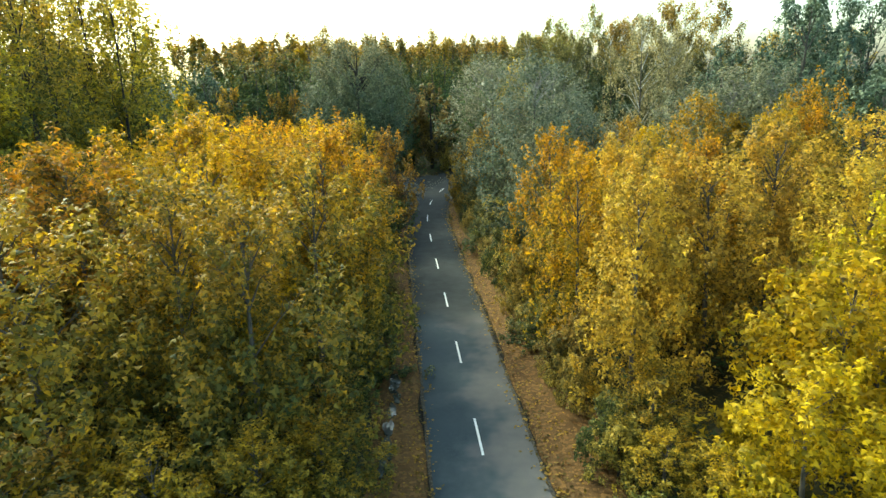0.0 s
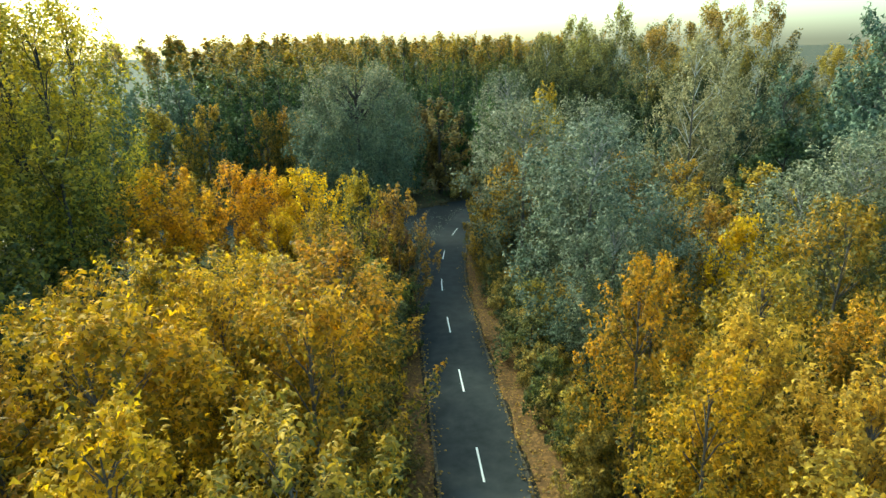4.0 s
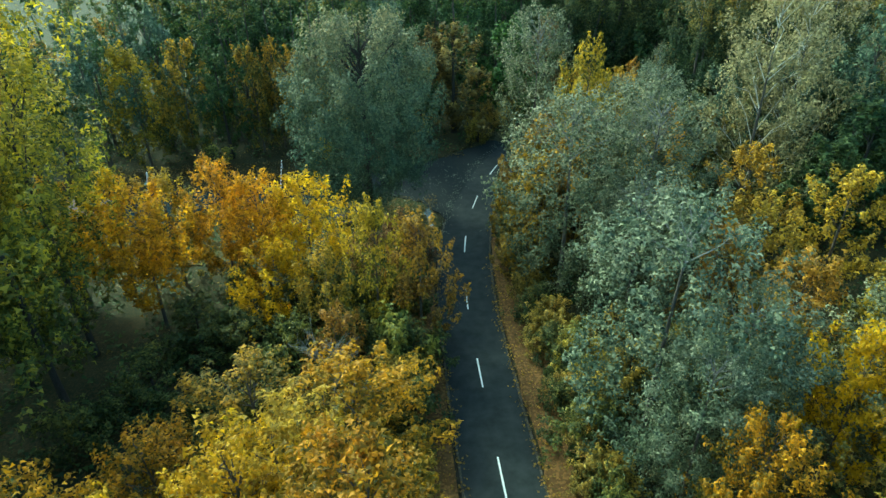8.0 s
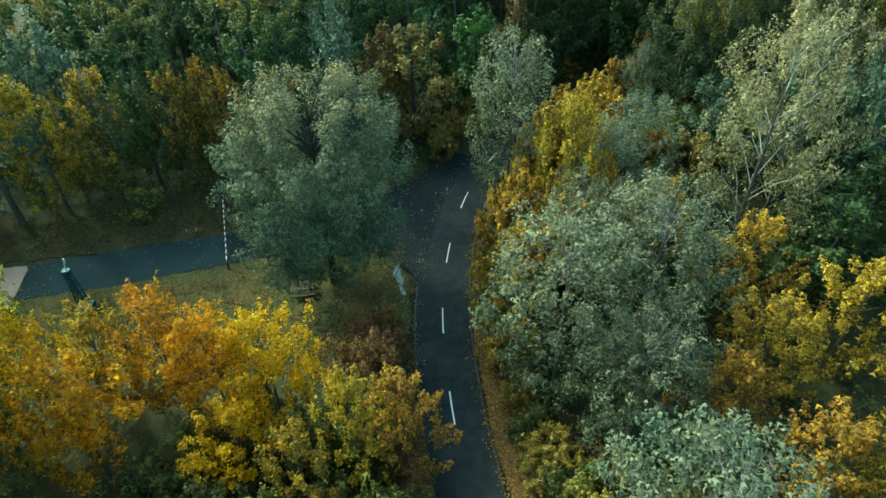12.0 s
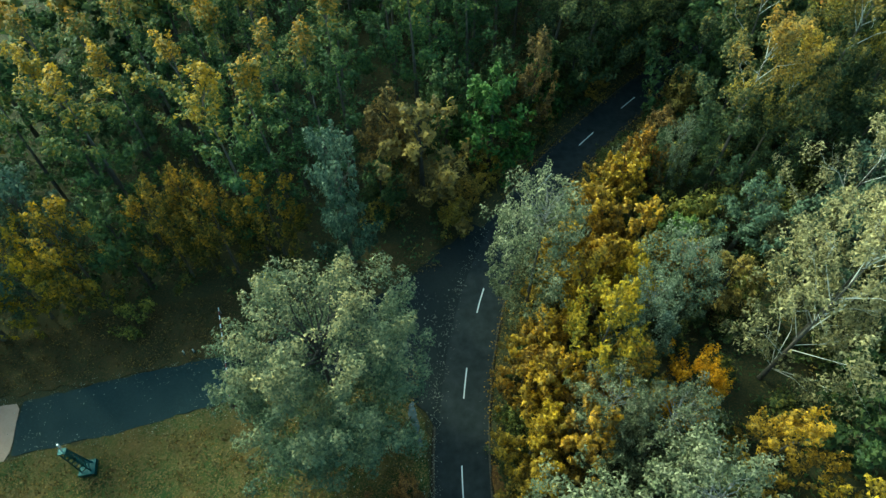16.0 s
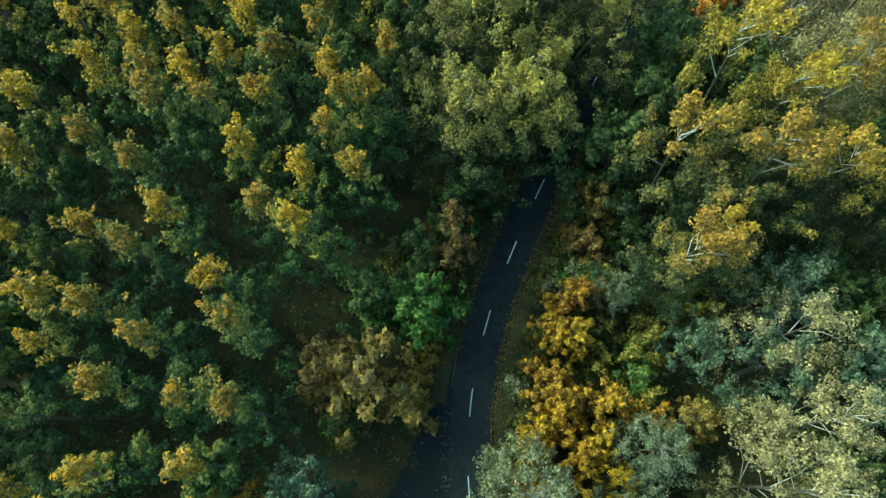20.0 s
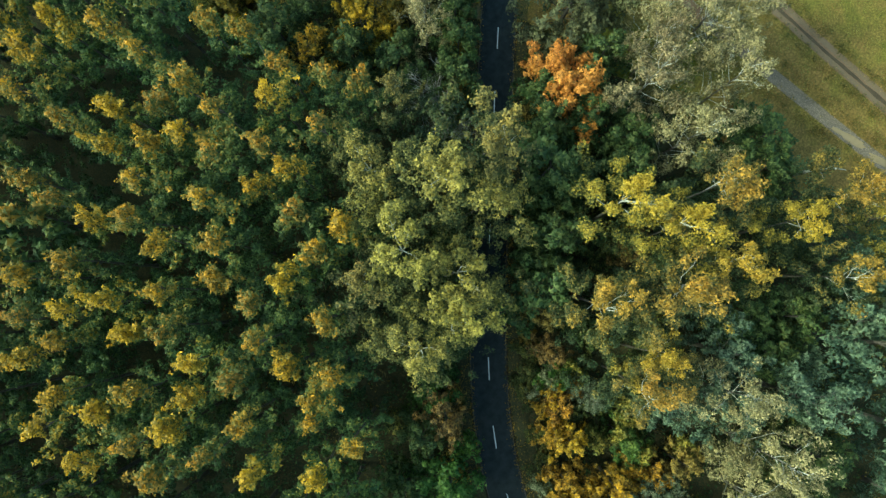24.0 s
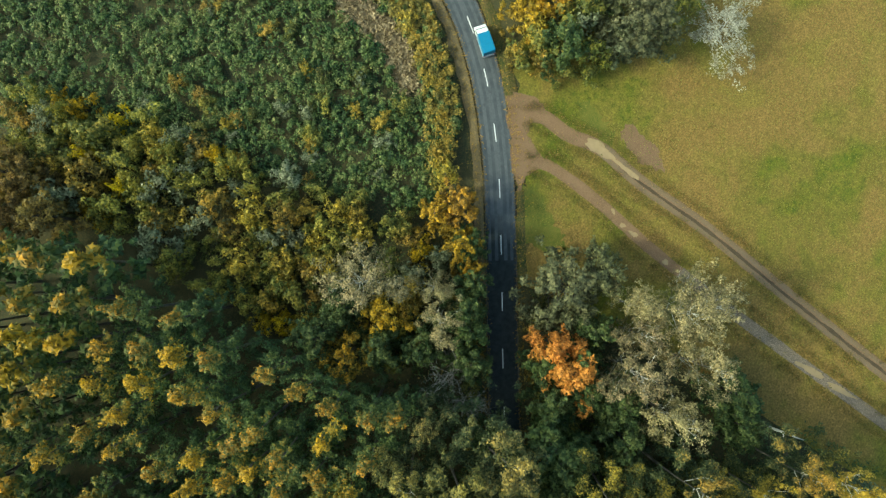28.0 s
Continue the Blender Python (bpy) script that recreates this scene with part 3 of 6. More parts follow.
# darker bands where wheels run, on the dry stretch beside the meadow
for o, z in ((-1.72, 0.0295), (-0.72, 0.051), (0.66, 0.0518), (1.62, 0.0325)):
    run = ROAD[int(M0) - 12:int(M1) + 60]
    tagged(part("tyre_band", strip("tyre_band", run, [(o - 0.30, z - 0.004), (o - 0.22, z + 0.005), (o + 0.22, z + 0.005), (o + 0.30, z - 0.004)], M_BAND, 0.06, 70 + int(o * 10))),
           "darker worn band of asphalt where wheels run", "road", kind="structure")

# side road with its apron at the junction
apron = [(-18.0, 90.7), (-12, 91.2), (-6, 91.0), (-2.6, 89.0), (0.2, 84.0), (2.5, 86), (6.0, 96), (11.5, 105.2), (9.2, 107.4), (6.2, 105.0), (3.0, 102.7),
         (-0.5, 100.4), (-3.6, 99.0), (-7.7, 97.5), (-11.2, 96.4), (-18.0, 95.4)]
tagged(sheet("junction_apron", apron, 0.020, M_APRON, 0.10, 4, 0.8), "dark asphalt apron where the side road meets the main road", "road", kind="structure")
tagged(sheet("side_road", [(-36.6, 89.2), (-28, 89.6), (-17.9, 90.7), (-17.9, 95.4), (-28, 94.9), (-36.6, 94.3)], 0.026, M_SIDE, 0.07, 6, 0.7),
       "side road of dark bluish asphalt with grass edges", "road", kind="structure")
tagged(sheet("concrete_slab", [(-60, 86.8), (-36.7, 89.0), (-36.7, 94.2), (-60, 95.0)], 0.022, M_CONCRETE, 0.05, 7), "pale concrete slab beyond the end of the asphalt", "pavement", kind="structure")
tagged(sheet("grass_verge", [(-44, 80), (-20, 78.5), (-6, 78), (-2.7, 77.4), (-1.7, 80), (-0.9, 84), (-1.5, 87), (-2.8, 89.2), (-6, 90.9), (-12, 91.1), (-18, 90.7), (-28, 89.6), (-44, 88.6)],
             0.006, M_GRASS, 0.2, 8), "rough green and straw-coloured grass verge", "grass", kind="structure")
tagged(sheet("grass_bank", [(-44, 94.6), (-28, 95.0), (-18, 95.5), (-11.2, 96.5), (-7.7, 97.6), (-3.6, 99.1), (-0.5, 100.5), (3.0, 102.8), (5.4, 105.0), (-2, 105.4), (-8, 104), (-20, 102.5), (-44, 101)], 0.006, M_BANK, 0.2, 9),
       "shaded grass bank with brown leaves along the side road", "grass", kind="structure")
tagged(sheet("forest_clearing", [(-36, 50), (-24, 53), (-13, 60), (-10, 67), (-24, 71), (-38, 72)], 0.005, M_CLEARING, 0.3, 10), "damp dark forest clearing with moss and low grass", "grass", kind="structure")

# meadow, farm tracks and puddles
tagged(sheet("meadow", [(67, 139), (72.5, 142.2), (81, 147.4), (89, 152.8), (96, 158), (104, 160), (112, 152), (118, 146), (126, 142), (180, 160), (320, 150), (320, -60),
                        (90, -60), (68, 40), (67, 78), (68, 99), (67, 115), (68, 127)], 0.012, M_MEADOW, 0.35, 11, 1.5),
       "open meadow of yellow-green autumn grass with rusty patches", "meadow", kind="structure")
T1 = spline([(87.5, 154.5), (91.0, 150.5), (90.8, 145.0), (91.4, 139.1), (90.0, 131.0), (88.9, 118.5), (86.2, 101.4), (83.6, 82.8), (80, 50), (76, 10)], 0.7)
T2 = spline([(81.5, 150.0), (84.6, 146.2), (84.6, 141), (83.8, 135.0), (81.7, 124.6), (80.4, 115.8), (78.3, 97.0), (76.6, 78.9), (73, 45), (70, 10)], 0.7)
tagged(part("dirt_track", strip("dirt_track", T1, [(-1.25, -0.03), (-1.15, 0.030), (1.15, 0.030), (1.25, -0.03)], M_DIRT_RED, 0.12, 12)),
       "pale dirt farm track with two worn wheel lines", "track", kind="structure")
half = T1[int(17 / 0.7):]
tagged(part("wheel_rut", strip("wheel_rut", half, [(-0.16, 0.033), (-0.08, 0.042), (0.26, 0.042), (0.34, 0.033)], M_RUT, 0.10, 13)),
       "dark damp rut between two wheel lines", "rut", kind="structure")
for off, sd in ((-0.72, 14), (0.72, 15)):
    tagged(part("wheel_line", strip("wheel_line", half, [(off - 0.34, 0.031), (off - 0.28, 0.040), (off + 0.28, 0.040), (off + 0.34, 0.031)], M_DIRT, 0.05, sd)),
           "light worn wheel line of dry dirt", "rut", kind="structure")
tagged(part("dirt_track", strip("dirt_track", T2[:int(34 / 0.7)], [(-1.0, -0.03), (-0.9, 0.030), (0.9, 0.030), (1.0, -0.03)], M_DIRT_RED, 0.15, 16)),
       "reddish dirt farm track running beside the meadow", "track", kind="structure")
tagged(part("gravel_track", strip("gravel_track", T2[int(33.3 / 0.7):], [(-1.0, -0.03), (-0.9, 0.032), (0.9, 0.032), (1.0, -0.03)], M_GREYTRACK, 0.12, 17)),
       "grey gravel track running beside the meadow", "track", kind="structure")
tagged(sheet("dirt_mouth", [(78.6, 147.0), (80.4, 147.2), (82.6, 146.8), (84.8, 145.2), (86.0, 147.6), (87.4, 150.6), (89.4, 151.2), (92.0, 150.0), (93.4, 152.4), (92.6, 155.6), (91.4, 157.0), (87, 153.6), (82, 150.4)], 0.034, M_DIRT_RED, 0.15, 18, 0.7),
       "bare reddish dirt where the farm tracks join the road", "track", kind="structure")
tagged(sheet("bare_patch", [(92.6, 133), (94.5, 137.5), (97.5, 138.2), (96.5, 132.5), (93.5, 128.5)], 0.018, M_DIRT_RED, 0.25, 19, 0.6), "bare brown earth patch in the grass", "ground", kind="structure")


for nm, pts, z, mat, lab in (("green_strip", [(97.0, 144.0), (95.6, 141.0), (93.4, 137.6), (91.8, 138.4), (92.6, 141.4), (94.2, 144.6), (96.4, 146.6)], 0.020, M_LUSH, "strip of lush green grass beside the track"),
                             ("green_strip", [(80.2, 147.6), (77.0, 146.4), (73.8, 143.6), (71.6, 143.2), (72.6, 138.6), (75.0, 135.8), (77.6, 139.6), (79.8, 143.4)], 0.021, M_LUSH, "triangle of lush green grass beside the road")):
    tagged(sheet(nm, pts, z, mat, 0.4, 62, 0.6), lab, "grass", kind="structure")


def puddle(cx, cy, a, b, turn, seed, mat, z, name, label):
    rng = np.random.default_rng(seed)
    t = np.linspace(0, 2 * np.pi, 40, endpoint=False)
    r = 1 + 0.22 * np.sin(2 * t + rng.uniform(0, 6)) + 0.15 * np.sin(3 * t + rng.uniform(0, 6)) + 0.08 * np.sin(7 * t)
    c, s = math.cos(radians(turn)), math.sin(radians(turn))
    pts = [(cx + c * a * q * math.cos(u) - s * b * q * math.sin(u), cy + s * a * q * math.cos(u) + c * b * q * math.sin(u)) for u, q in zip(t, r)]
    tagged(sheet(name, pts, z, mat), label, "puddle", kind="structure")


for cx, cy, a, b, tu, sd in ((91.3, 139.6, 2.4, 1.0, 95, 1), (90.6, 134.0, 2.2, 0.45, 82, 2), (82.3, 128.0, 0.7, 0.4, 80, 3), (82.6, 130.2, 0.5, 0.35, 80, 4), (81.0, 121.4, 0.6, 0.35, 70, 5),
                             (77.9, 93.2, 2.5, 0.5, 96, 6), (77.6, 87.6, 2.6, 0.42, 96, 7), (83.8, 132.6, 0.45, 0.3, 60, 8)):
    puddle(cx, cy, a, b, tu, sd, M_MUD, 0.044, "puddle", "shallow muddy ochre puddle on the track")
for cx, cy, a, b, tu, sd in ((-3.85, 31.0, 0.34, 0.9, 0, 9), (-3.75, 29.5, 0.22, 0.55, 10, 10), (-4.0, 28.2, 0.2, 0.8, 5, 11), (-4.15, 26.6, 0.22, 0.8, 0, 12), (-4.25, 25.0, 0.34, 0.7, 10, 13), (-4.4, 23.6, 0.24, 0.6, 0, 14)):
    puddle(cx, cy, a, b, tu, sd, M_POND, 0.115, "puddle", "still dark water reflecting the sky under leaves")

for cx, cy, a, b, tu, sd in ((-2.0, 86.0, 0.42, 1.2, 0, 15), (-1.9, 83.9, 0.2, 0.8, 5, 16)):
    puddle(cx, cy, a, b, tu, sd, M_PALEWATER, 0.02, "puddle", "shallow pale puddle beside the road")

# ---------------------------------------------------------------- trees


class Tubes:
    """Collects tapered bent tubes into one mesh."""

    def __init__(self):
        self.v, self.f = [], []

    def add(self, path, radii, sides=5):
        base = len(self.v)
        path = [Vector(p) for p in path]
        for i, (p, r) in enumerate(zip(path, radii)):
            d = (path[min(i + 1, len(path) - 1)] - path[max(i - 1, 0)]).normalized()
            q = d.to_track_quat('Z', 'Y').to_matrix()
            for k in range(sides):
                a = 2 * math.pi * k / sides
                self.v.append(p + q @ Vector((r * math.cos(a), r * math.sin(a), 0)))
        for i in range(len(path) - 1):
            for k in range(sides):
                a, b = base + i * sides + k, base + i * sides + (k + 1) % sides
                self.f.append((a, b, b + sides, a + sides))
        self.f.append(tuple(base + (len(path) - 1) * sides + k for k in range(sides)))

    def mesh(self, name, mat):
        return mesh_from(name, self.v, self.f, mat, True)


PROFILE = {
    "round": lambda u: np.sqrt(np.clip(1 - (2 * u - 1) ** 2, 0, 1)) ** 0.8,
    "dome": lambda u: np.sqrt(np.clip(1 - u ** 2.2, 0, 1)) * (0.75 + 0.25 * np.minimum(1, u * 4)),
    "bun": lambda u: np.sqrt(np.clip(1 - u ** 4.5, 0, 1)) * (0.62 + 0.38 * np.minimum(1, u * 2.2)),
    "cone": lambda u: np.clip(1 - u, 0, 1) ** 0.62 * np.minimum(1, 0.55 + 1.6 * u),
    "vase": lambda u: np.sin(np.pi * np.clip(0.16 + 0.80 * u, 0, 1)) ** 0.75,
}


def tree_meshes(seed, h, r, low, shape, clumps, leaves, size, clump_r, bark, leaf, limbs, tall=1.0, droop=0.0, lobes=0.25, bole=0.022, out=0.9, edge=0.5, boughs=0, rise=0.6, fan=0.17, limb_bark=None, lift=0.62):
    """Meshes of one tree, base at the origin: trunk with its boughs, and crown. low: height share where the crown begins;
    clumps: leafy sprays set along the boughs, tall: their length; edge: how far in they begin; rise: how steeply boughs climb; fan: how far sprays stray from their bough."""
    rng = np.random.default_rng(seed)
    nb = boughs or max(7, clumps // 5)
    z0 = h * low
    u = np.clip((np.arange(nb) + rng.random(nb)) / nb, 0.02, 0.97) ** 0.85
    u[0], u[1] = 0.995, 0.94
    ang = np.arange(nb) * 2.39996 + rng.uniform(0, 6) + rng.normal(0, 0.25, nb)
    ph = rng.uniform(0, 6, 3)
    lob = 1 + lobes * (np.sin(2 * ang + ph[0]) + np.sin(3 * ang + 5 * u + ph[1]) * 0.7) + rng.normal(0, 0.12, nb)
    rad = r * PROFILE[shape](u) * np.clip(lob, 0.5, 1.4) * 0.92
    ends = np.stack([rad * np.cos(ang), rad * np.sin(ang), z0 + u * (h - z0) - clump_r * 0.35 * tall], 1)
    trunk = Tubes()
    branches = Tubes() if limb_bark else trunk
    bend = rng.normal(0, 0.03 * h, 2)

    def stem(z):
        s = z / h
        return Vector((bend[0] * s * s, bend[1] * s * s, z))
    tz = [0, 0.12 * h, 0.3 * h, 0.5 * h, 0.7 * h, 0.88 * h]
    trunk.add([stem(z) for z in tz], [bole * h * k for k in (1.25, 0.95, 0.8, 0.55, 0.3, 0.08)], 8)
    starts = np.array([stem(max(min(0.10 * h, ends[k][2] * 0.8), min(0.84 * h, ends[k][2] - rise * rad[k] - 0.05 * h))) for k in range(nb)])
    for k in np.argsort(-ends[:, 2])[:limbs]:
        start, end = Vector(starts[k]), Vector(starts[k]).lerp(Vector(ends[k]), out)
        long = (end - start).length
        mid = start.lerp(end, 0.5) + Vector((rng.normal(0, .07), rng.normal(0, .07), 0.05 * (1 - droop))) * long
        far = start.lerp(end, 0.8) + Vector(rng.normal(0, .05, 3)) * long
        q = bole * h * 0.26
        branches.add([start, start.lerp(mid, 0.7), mid, far, end], [q, q * 0.7, q * 0.5, q * 0.3, q * 0.10], 4)
        for _ in range(4):
            fork = mid.lerp(far, rng.uniform(0.0, 1.0))
            tip = fork + (end - start) * 0.20 + Vector(rng.normal(0, 0.11, 3)) * long
            branches.add([fork, fork.lerp(tip, 0.5) + Vector(rng.normal(0, 0.02, 3)) * long, tip], [q * 0.28, q * 0.18, q * 0.06], 3)
    # sprays along the boughs, thickest at their ends
    span = np.linalg.norm(ends - starts, axis=1)
    share = span ** 1.3 / (span ** 1.3).sum()
    bo = np.concatenate([np.arange(nb), rng.choice(nb, max(0, clumps - nb), p=share)])[:max(clumps, nb)]
    n = len(bo)
    v = edge * 0.75 + (1 - edge * 0.75) * rng.random(n) ** 0.55
    v[:nb] = 1
    way = (ends - starts) / span[:, None]
    c = starts[bo] + (ends - starts)[bo] * v[:, None]
    c[nb:] += rng.normal(0, fan, (n - nb, 3)) * (span[bo[nb:]] * (0.4 + 0.6 * v[nb:]))[:, None]
    top = h * 1.01 - clump_r * 0.4
    c[:, 2] = np.clip(c[:, 2], 0.3, top)
    cr = clump_r * rng.uniform(0.65, 1.35, n)
    axis = 0.65 * way[bo] + np.array([0, 0, lift * (1 - 1.6 * droop)]) + rng.normal(0, 0.30, (n, 3))
    axis /= np.linalg.norm(axis, axis=1)[:, None]
    w = cr ** 2
    m = int(leaves / 2.3)
    own = np.repeat(np.arange(n), rng.multinomial(m, w / w.sum()))
    s = rng.beta(1.15, 1.5, m)
    d = rng.normal(0, 1, (m, 3))
    d /= np.linalg.norm(d, axis=1)[:, None] / np.minimum(1.55, rng.normal(1.3, 0.35, m))[:, None]
    p = c[own] + axis[own] * ((s - 0.38) * 1.75 * tall * cr[own])[:, None] + d * (0.50 * cr[own] * (1.15 - 0.75 * s))[:, None]
    p[:, 2] -= droop * (1.2 * cr[own] * rng.random(m) ** 2)
    p[:, 2] = np.maximum(p[:, 2], 0.15)
    centre = np.array([0, 0, z0 + 0.45 * (h - z0)])
    outw = p - centre
    outw /= np.linalg.norm(outw, axis=1)[:, None] + 1e-6
    nrm = 0.30 * d + 0.30 * outw + np.array([0, 0, 0.42]) + rng.normal(0, 0.38, (m, 3))
    nrm /= np.linalg.norm(nrm, axis=1)[:, None]
    crown = rosettes_mesh("crown", p, nrm, size * 0.92 * rng.uniform(0.65, 1.3, m), leaf, rng)
    limb = [("limb", branches.mesh("limb", limb_bark))] if limb_bark else []
    return [("trunk", trunk.mesh("trunk", bark)), *limb, ("crown", crown)]


def kind_of(name, label, category, group, variants, **spec):
    """A kind of tree: its variants are built once, then placed as things that share the meshes."""
    spec0 = dict(spec)
    made = [tree_meshes(seed, **spec0) for seed in variants]
    return dict(name=name, label=label, category=category, group=group, made=made, h=spec["h"], r=spec["r"], count=0)


def plant(kind, x, y, h, r, rng, lean=0.0, to=0.0, label=""):
    """One tree of a kind at x, y with its own height, spread and turn."""
    root = tagged(new(kind["name"]), label or kind["label"], kind["category"], kind["group"])
    k = rng.integers(len(kind["made"]))
    sx, sz = r / kind["r"], h / kind["h"]
    root.matrix_basis = pose(x, y, -0.10) @ Matrix.Rotation(radians(lean), 4, Vector((-math.sin(to), math.cos(to), 0))) @ pose(0, 0, 0, 0, 0, rng.uniform(0, 360)) \
        @ Matrix.Diagonal((sx * rng.uniform(0.93, 1.07), sx * rng.uniform(0.93, 1.07), sz, 1))
    for nm, me in kind["made"][k]:
        part(nm, me, None, root)
    TAKEN.append((x, y, r))
    return root


def thicket(name, spots, rng, label):
    """Bushes too many to tell apart, joined into one stretch of growth: spots of kind, x, y, height, spread."""
    co, loops, starts, nv, nl = [], [], [], 0, 0
    for kind, x, y, h, r in spots:
        me = kind["made"][rng.integers(len(kind["made"]))][-1][1]
        v, lo, st = np.empty(len(me.vertices) * 3, np.float32), np.empty(len(me.loops), np.int32), np.empty(len(me.polygons), np.int32)
        me.vertices.foreach_get("co", v)
        me.loops.foreach_get("vertex_index", lo)
        me.polygons.foreach_get("loop_start", st)
        v = v.reshape(-1, 3) * np.array([r / kind["r"], r / kind["r"], h / kind["h"]])
        a = rng.uniform(0, 2 * np.pi)
        co.append(np.stack([x + v[:, 0] * math.cos(a) - v[:, 1] * math.sin(a), y + v[:, 0] * math.sin(a) + v[:, 1] * math.cos(a), v[:, 2] - 0.1], 1))
        loops.append(lo + nv)
        starts.append(st + nl)
        nv, nl = nv + len(v), nl + len(lo)
    co, loops, starts = np.concatenate(co), np.concatenate(loops), np.concatenate(starts)
    me = bpy.data.meshes.new(name)
    me.vertices.add(nv)
    me.vertices.foreach_set("co", co.astype(np.float32).ravel())
    me.loops.add(nl)
    me.loops.foreach_set("vertex_index", loops.astype(np.int32))
    me.polygons.add(len(starts))
    me.polygons.foreach_set("loop_start", starts.astype(np.int32))
    me.materials.append(spots[0][0]["made"][0][-1][1].materials[0])
    me.update(calc_edges=True)
    tagged(part(name, me), label, "bushes", kind="stuff")


TAKEN = []
rng = np.random.default_rng(11)
G1, G2 = "trees along the road", "woodland trees"
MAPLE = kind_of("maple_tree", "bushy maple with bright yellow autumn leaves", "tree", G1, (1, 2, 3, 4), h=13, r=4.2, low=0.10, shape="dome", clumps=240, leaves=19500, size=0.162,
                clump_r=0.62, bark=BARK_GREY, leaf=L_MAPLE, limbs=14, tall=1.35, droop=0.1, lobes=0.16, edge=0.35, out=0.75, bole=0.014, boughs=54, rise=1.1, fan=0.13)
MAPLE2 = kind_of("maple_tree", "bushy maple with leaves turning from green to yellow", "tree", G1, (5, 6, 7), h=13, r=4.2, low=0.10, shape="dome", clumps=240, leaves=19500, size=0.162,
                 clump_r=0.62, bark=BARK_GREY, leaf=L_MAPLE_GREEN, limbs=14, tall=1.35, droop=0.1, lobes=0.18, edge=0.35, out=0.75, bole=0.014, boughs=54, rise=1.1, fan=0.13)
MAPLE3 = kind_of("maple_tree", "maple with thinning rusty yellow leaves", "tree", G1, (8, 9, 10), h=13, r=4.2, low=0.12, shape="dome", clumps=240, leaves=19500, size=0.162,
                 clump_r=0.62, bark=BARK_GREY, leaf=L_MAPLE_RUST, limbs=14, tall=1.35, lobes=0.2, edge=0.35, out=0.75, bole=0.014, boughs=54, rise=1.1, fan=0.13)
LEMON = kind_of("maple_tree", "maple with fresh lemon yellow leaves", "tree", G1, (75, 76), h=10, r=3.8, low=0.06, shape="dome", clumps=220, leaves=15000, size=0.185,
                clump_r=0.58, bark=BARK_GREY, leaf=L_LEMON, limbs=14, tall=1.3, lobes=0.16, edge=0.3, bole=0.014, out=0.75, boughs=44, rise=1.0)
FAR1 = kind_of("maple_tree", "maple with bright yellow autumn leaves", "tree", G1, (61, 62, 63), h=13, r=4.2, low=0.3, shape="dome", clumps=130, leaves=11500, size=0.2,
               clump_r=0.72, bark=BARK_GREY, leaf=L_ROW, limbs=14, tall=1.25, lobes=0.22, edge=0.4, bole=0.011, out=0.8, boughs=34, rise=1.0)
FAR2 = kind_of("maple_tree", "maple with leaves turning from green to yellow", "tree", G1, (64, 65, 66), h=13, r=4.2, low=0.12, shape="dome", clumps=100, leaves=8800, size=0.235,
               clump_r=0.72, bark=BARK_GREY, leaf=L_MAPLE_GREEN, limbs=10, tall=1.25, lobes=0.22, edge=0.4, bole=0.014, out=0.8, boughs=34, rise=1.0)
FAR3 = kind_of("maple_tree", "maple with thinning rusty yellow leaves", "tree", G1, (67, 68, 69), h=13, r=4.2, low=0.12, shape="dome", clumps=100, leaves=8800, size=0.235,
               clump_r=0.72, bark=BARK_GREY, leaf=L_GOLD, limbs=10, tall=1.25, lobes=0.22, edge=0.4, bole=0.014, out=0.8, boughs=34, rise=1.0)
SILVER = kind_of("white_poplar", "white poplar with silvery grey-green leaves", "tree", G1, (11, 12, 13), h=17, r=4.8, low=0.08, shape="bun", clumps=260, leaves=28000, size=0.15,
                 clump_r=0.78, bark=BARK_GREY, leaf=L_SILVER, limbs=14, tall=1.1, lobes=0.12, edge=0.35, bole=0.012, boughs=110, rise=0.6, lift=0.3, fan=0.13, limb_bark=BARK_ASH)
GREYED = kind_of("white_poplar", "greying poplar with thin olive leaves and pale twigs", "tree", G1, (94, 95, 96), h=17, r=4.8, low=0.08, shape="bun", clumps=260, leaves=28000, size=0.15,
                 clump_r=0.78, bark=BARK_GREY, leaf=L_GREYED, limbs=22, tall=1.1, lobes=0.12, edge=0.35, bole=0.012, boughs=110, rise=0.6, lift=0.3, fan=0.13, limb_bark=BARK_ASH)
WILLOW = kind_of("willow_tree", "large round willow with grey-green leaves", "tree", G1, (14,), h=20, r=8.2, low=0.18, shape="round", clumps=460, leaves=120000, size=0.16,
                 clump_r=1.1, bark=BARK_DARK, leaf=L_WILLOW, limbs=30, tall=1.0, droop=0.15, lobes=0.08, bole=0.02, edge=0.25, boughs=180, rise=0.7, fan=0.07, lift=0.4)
TEAL = kind_of("willow_tree", "willow with dull blue-green foliage", "tree", G2, (15, 16, 17), h=17, r=5, low=0.15, shape="vase", clumps=90, leaves=9000, size=0.28,
               clump_r=1.0, bark=BARK_GREY, leaf=L_TEAL, limbs=10, tall=1.1, droop=0.2, lobes=0.2, edge=0.35, boughs=22, rise=0.9)
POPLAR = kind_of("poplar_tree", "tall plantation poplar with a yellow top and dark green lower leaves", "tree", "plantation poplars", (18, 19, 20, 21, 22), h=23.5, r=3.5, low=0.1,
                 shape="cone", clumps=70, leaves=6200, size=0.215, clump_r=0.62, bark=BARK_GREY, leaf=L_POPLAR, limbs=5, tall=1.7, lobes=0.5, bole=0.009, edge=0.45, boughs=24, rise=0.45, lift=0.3)
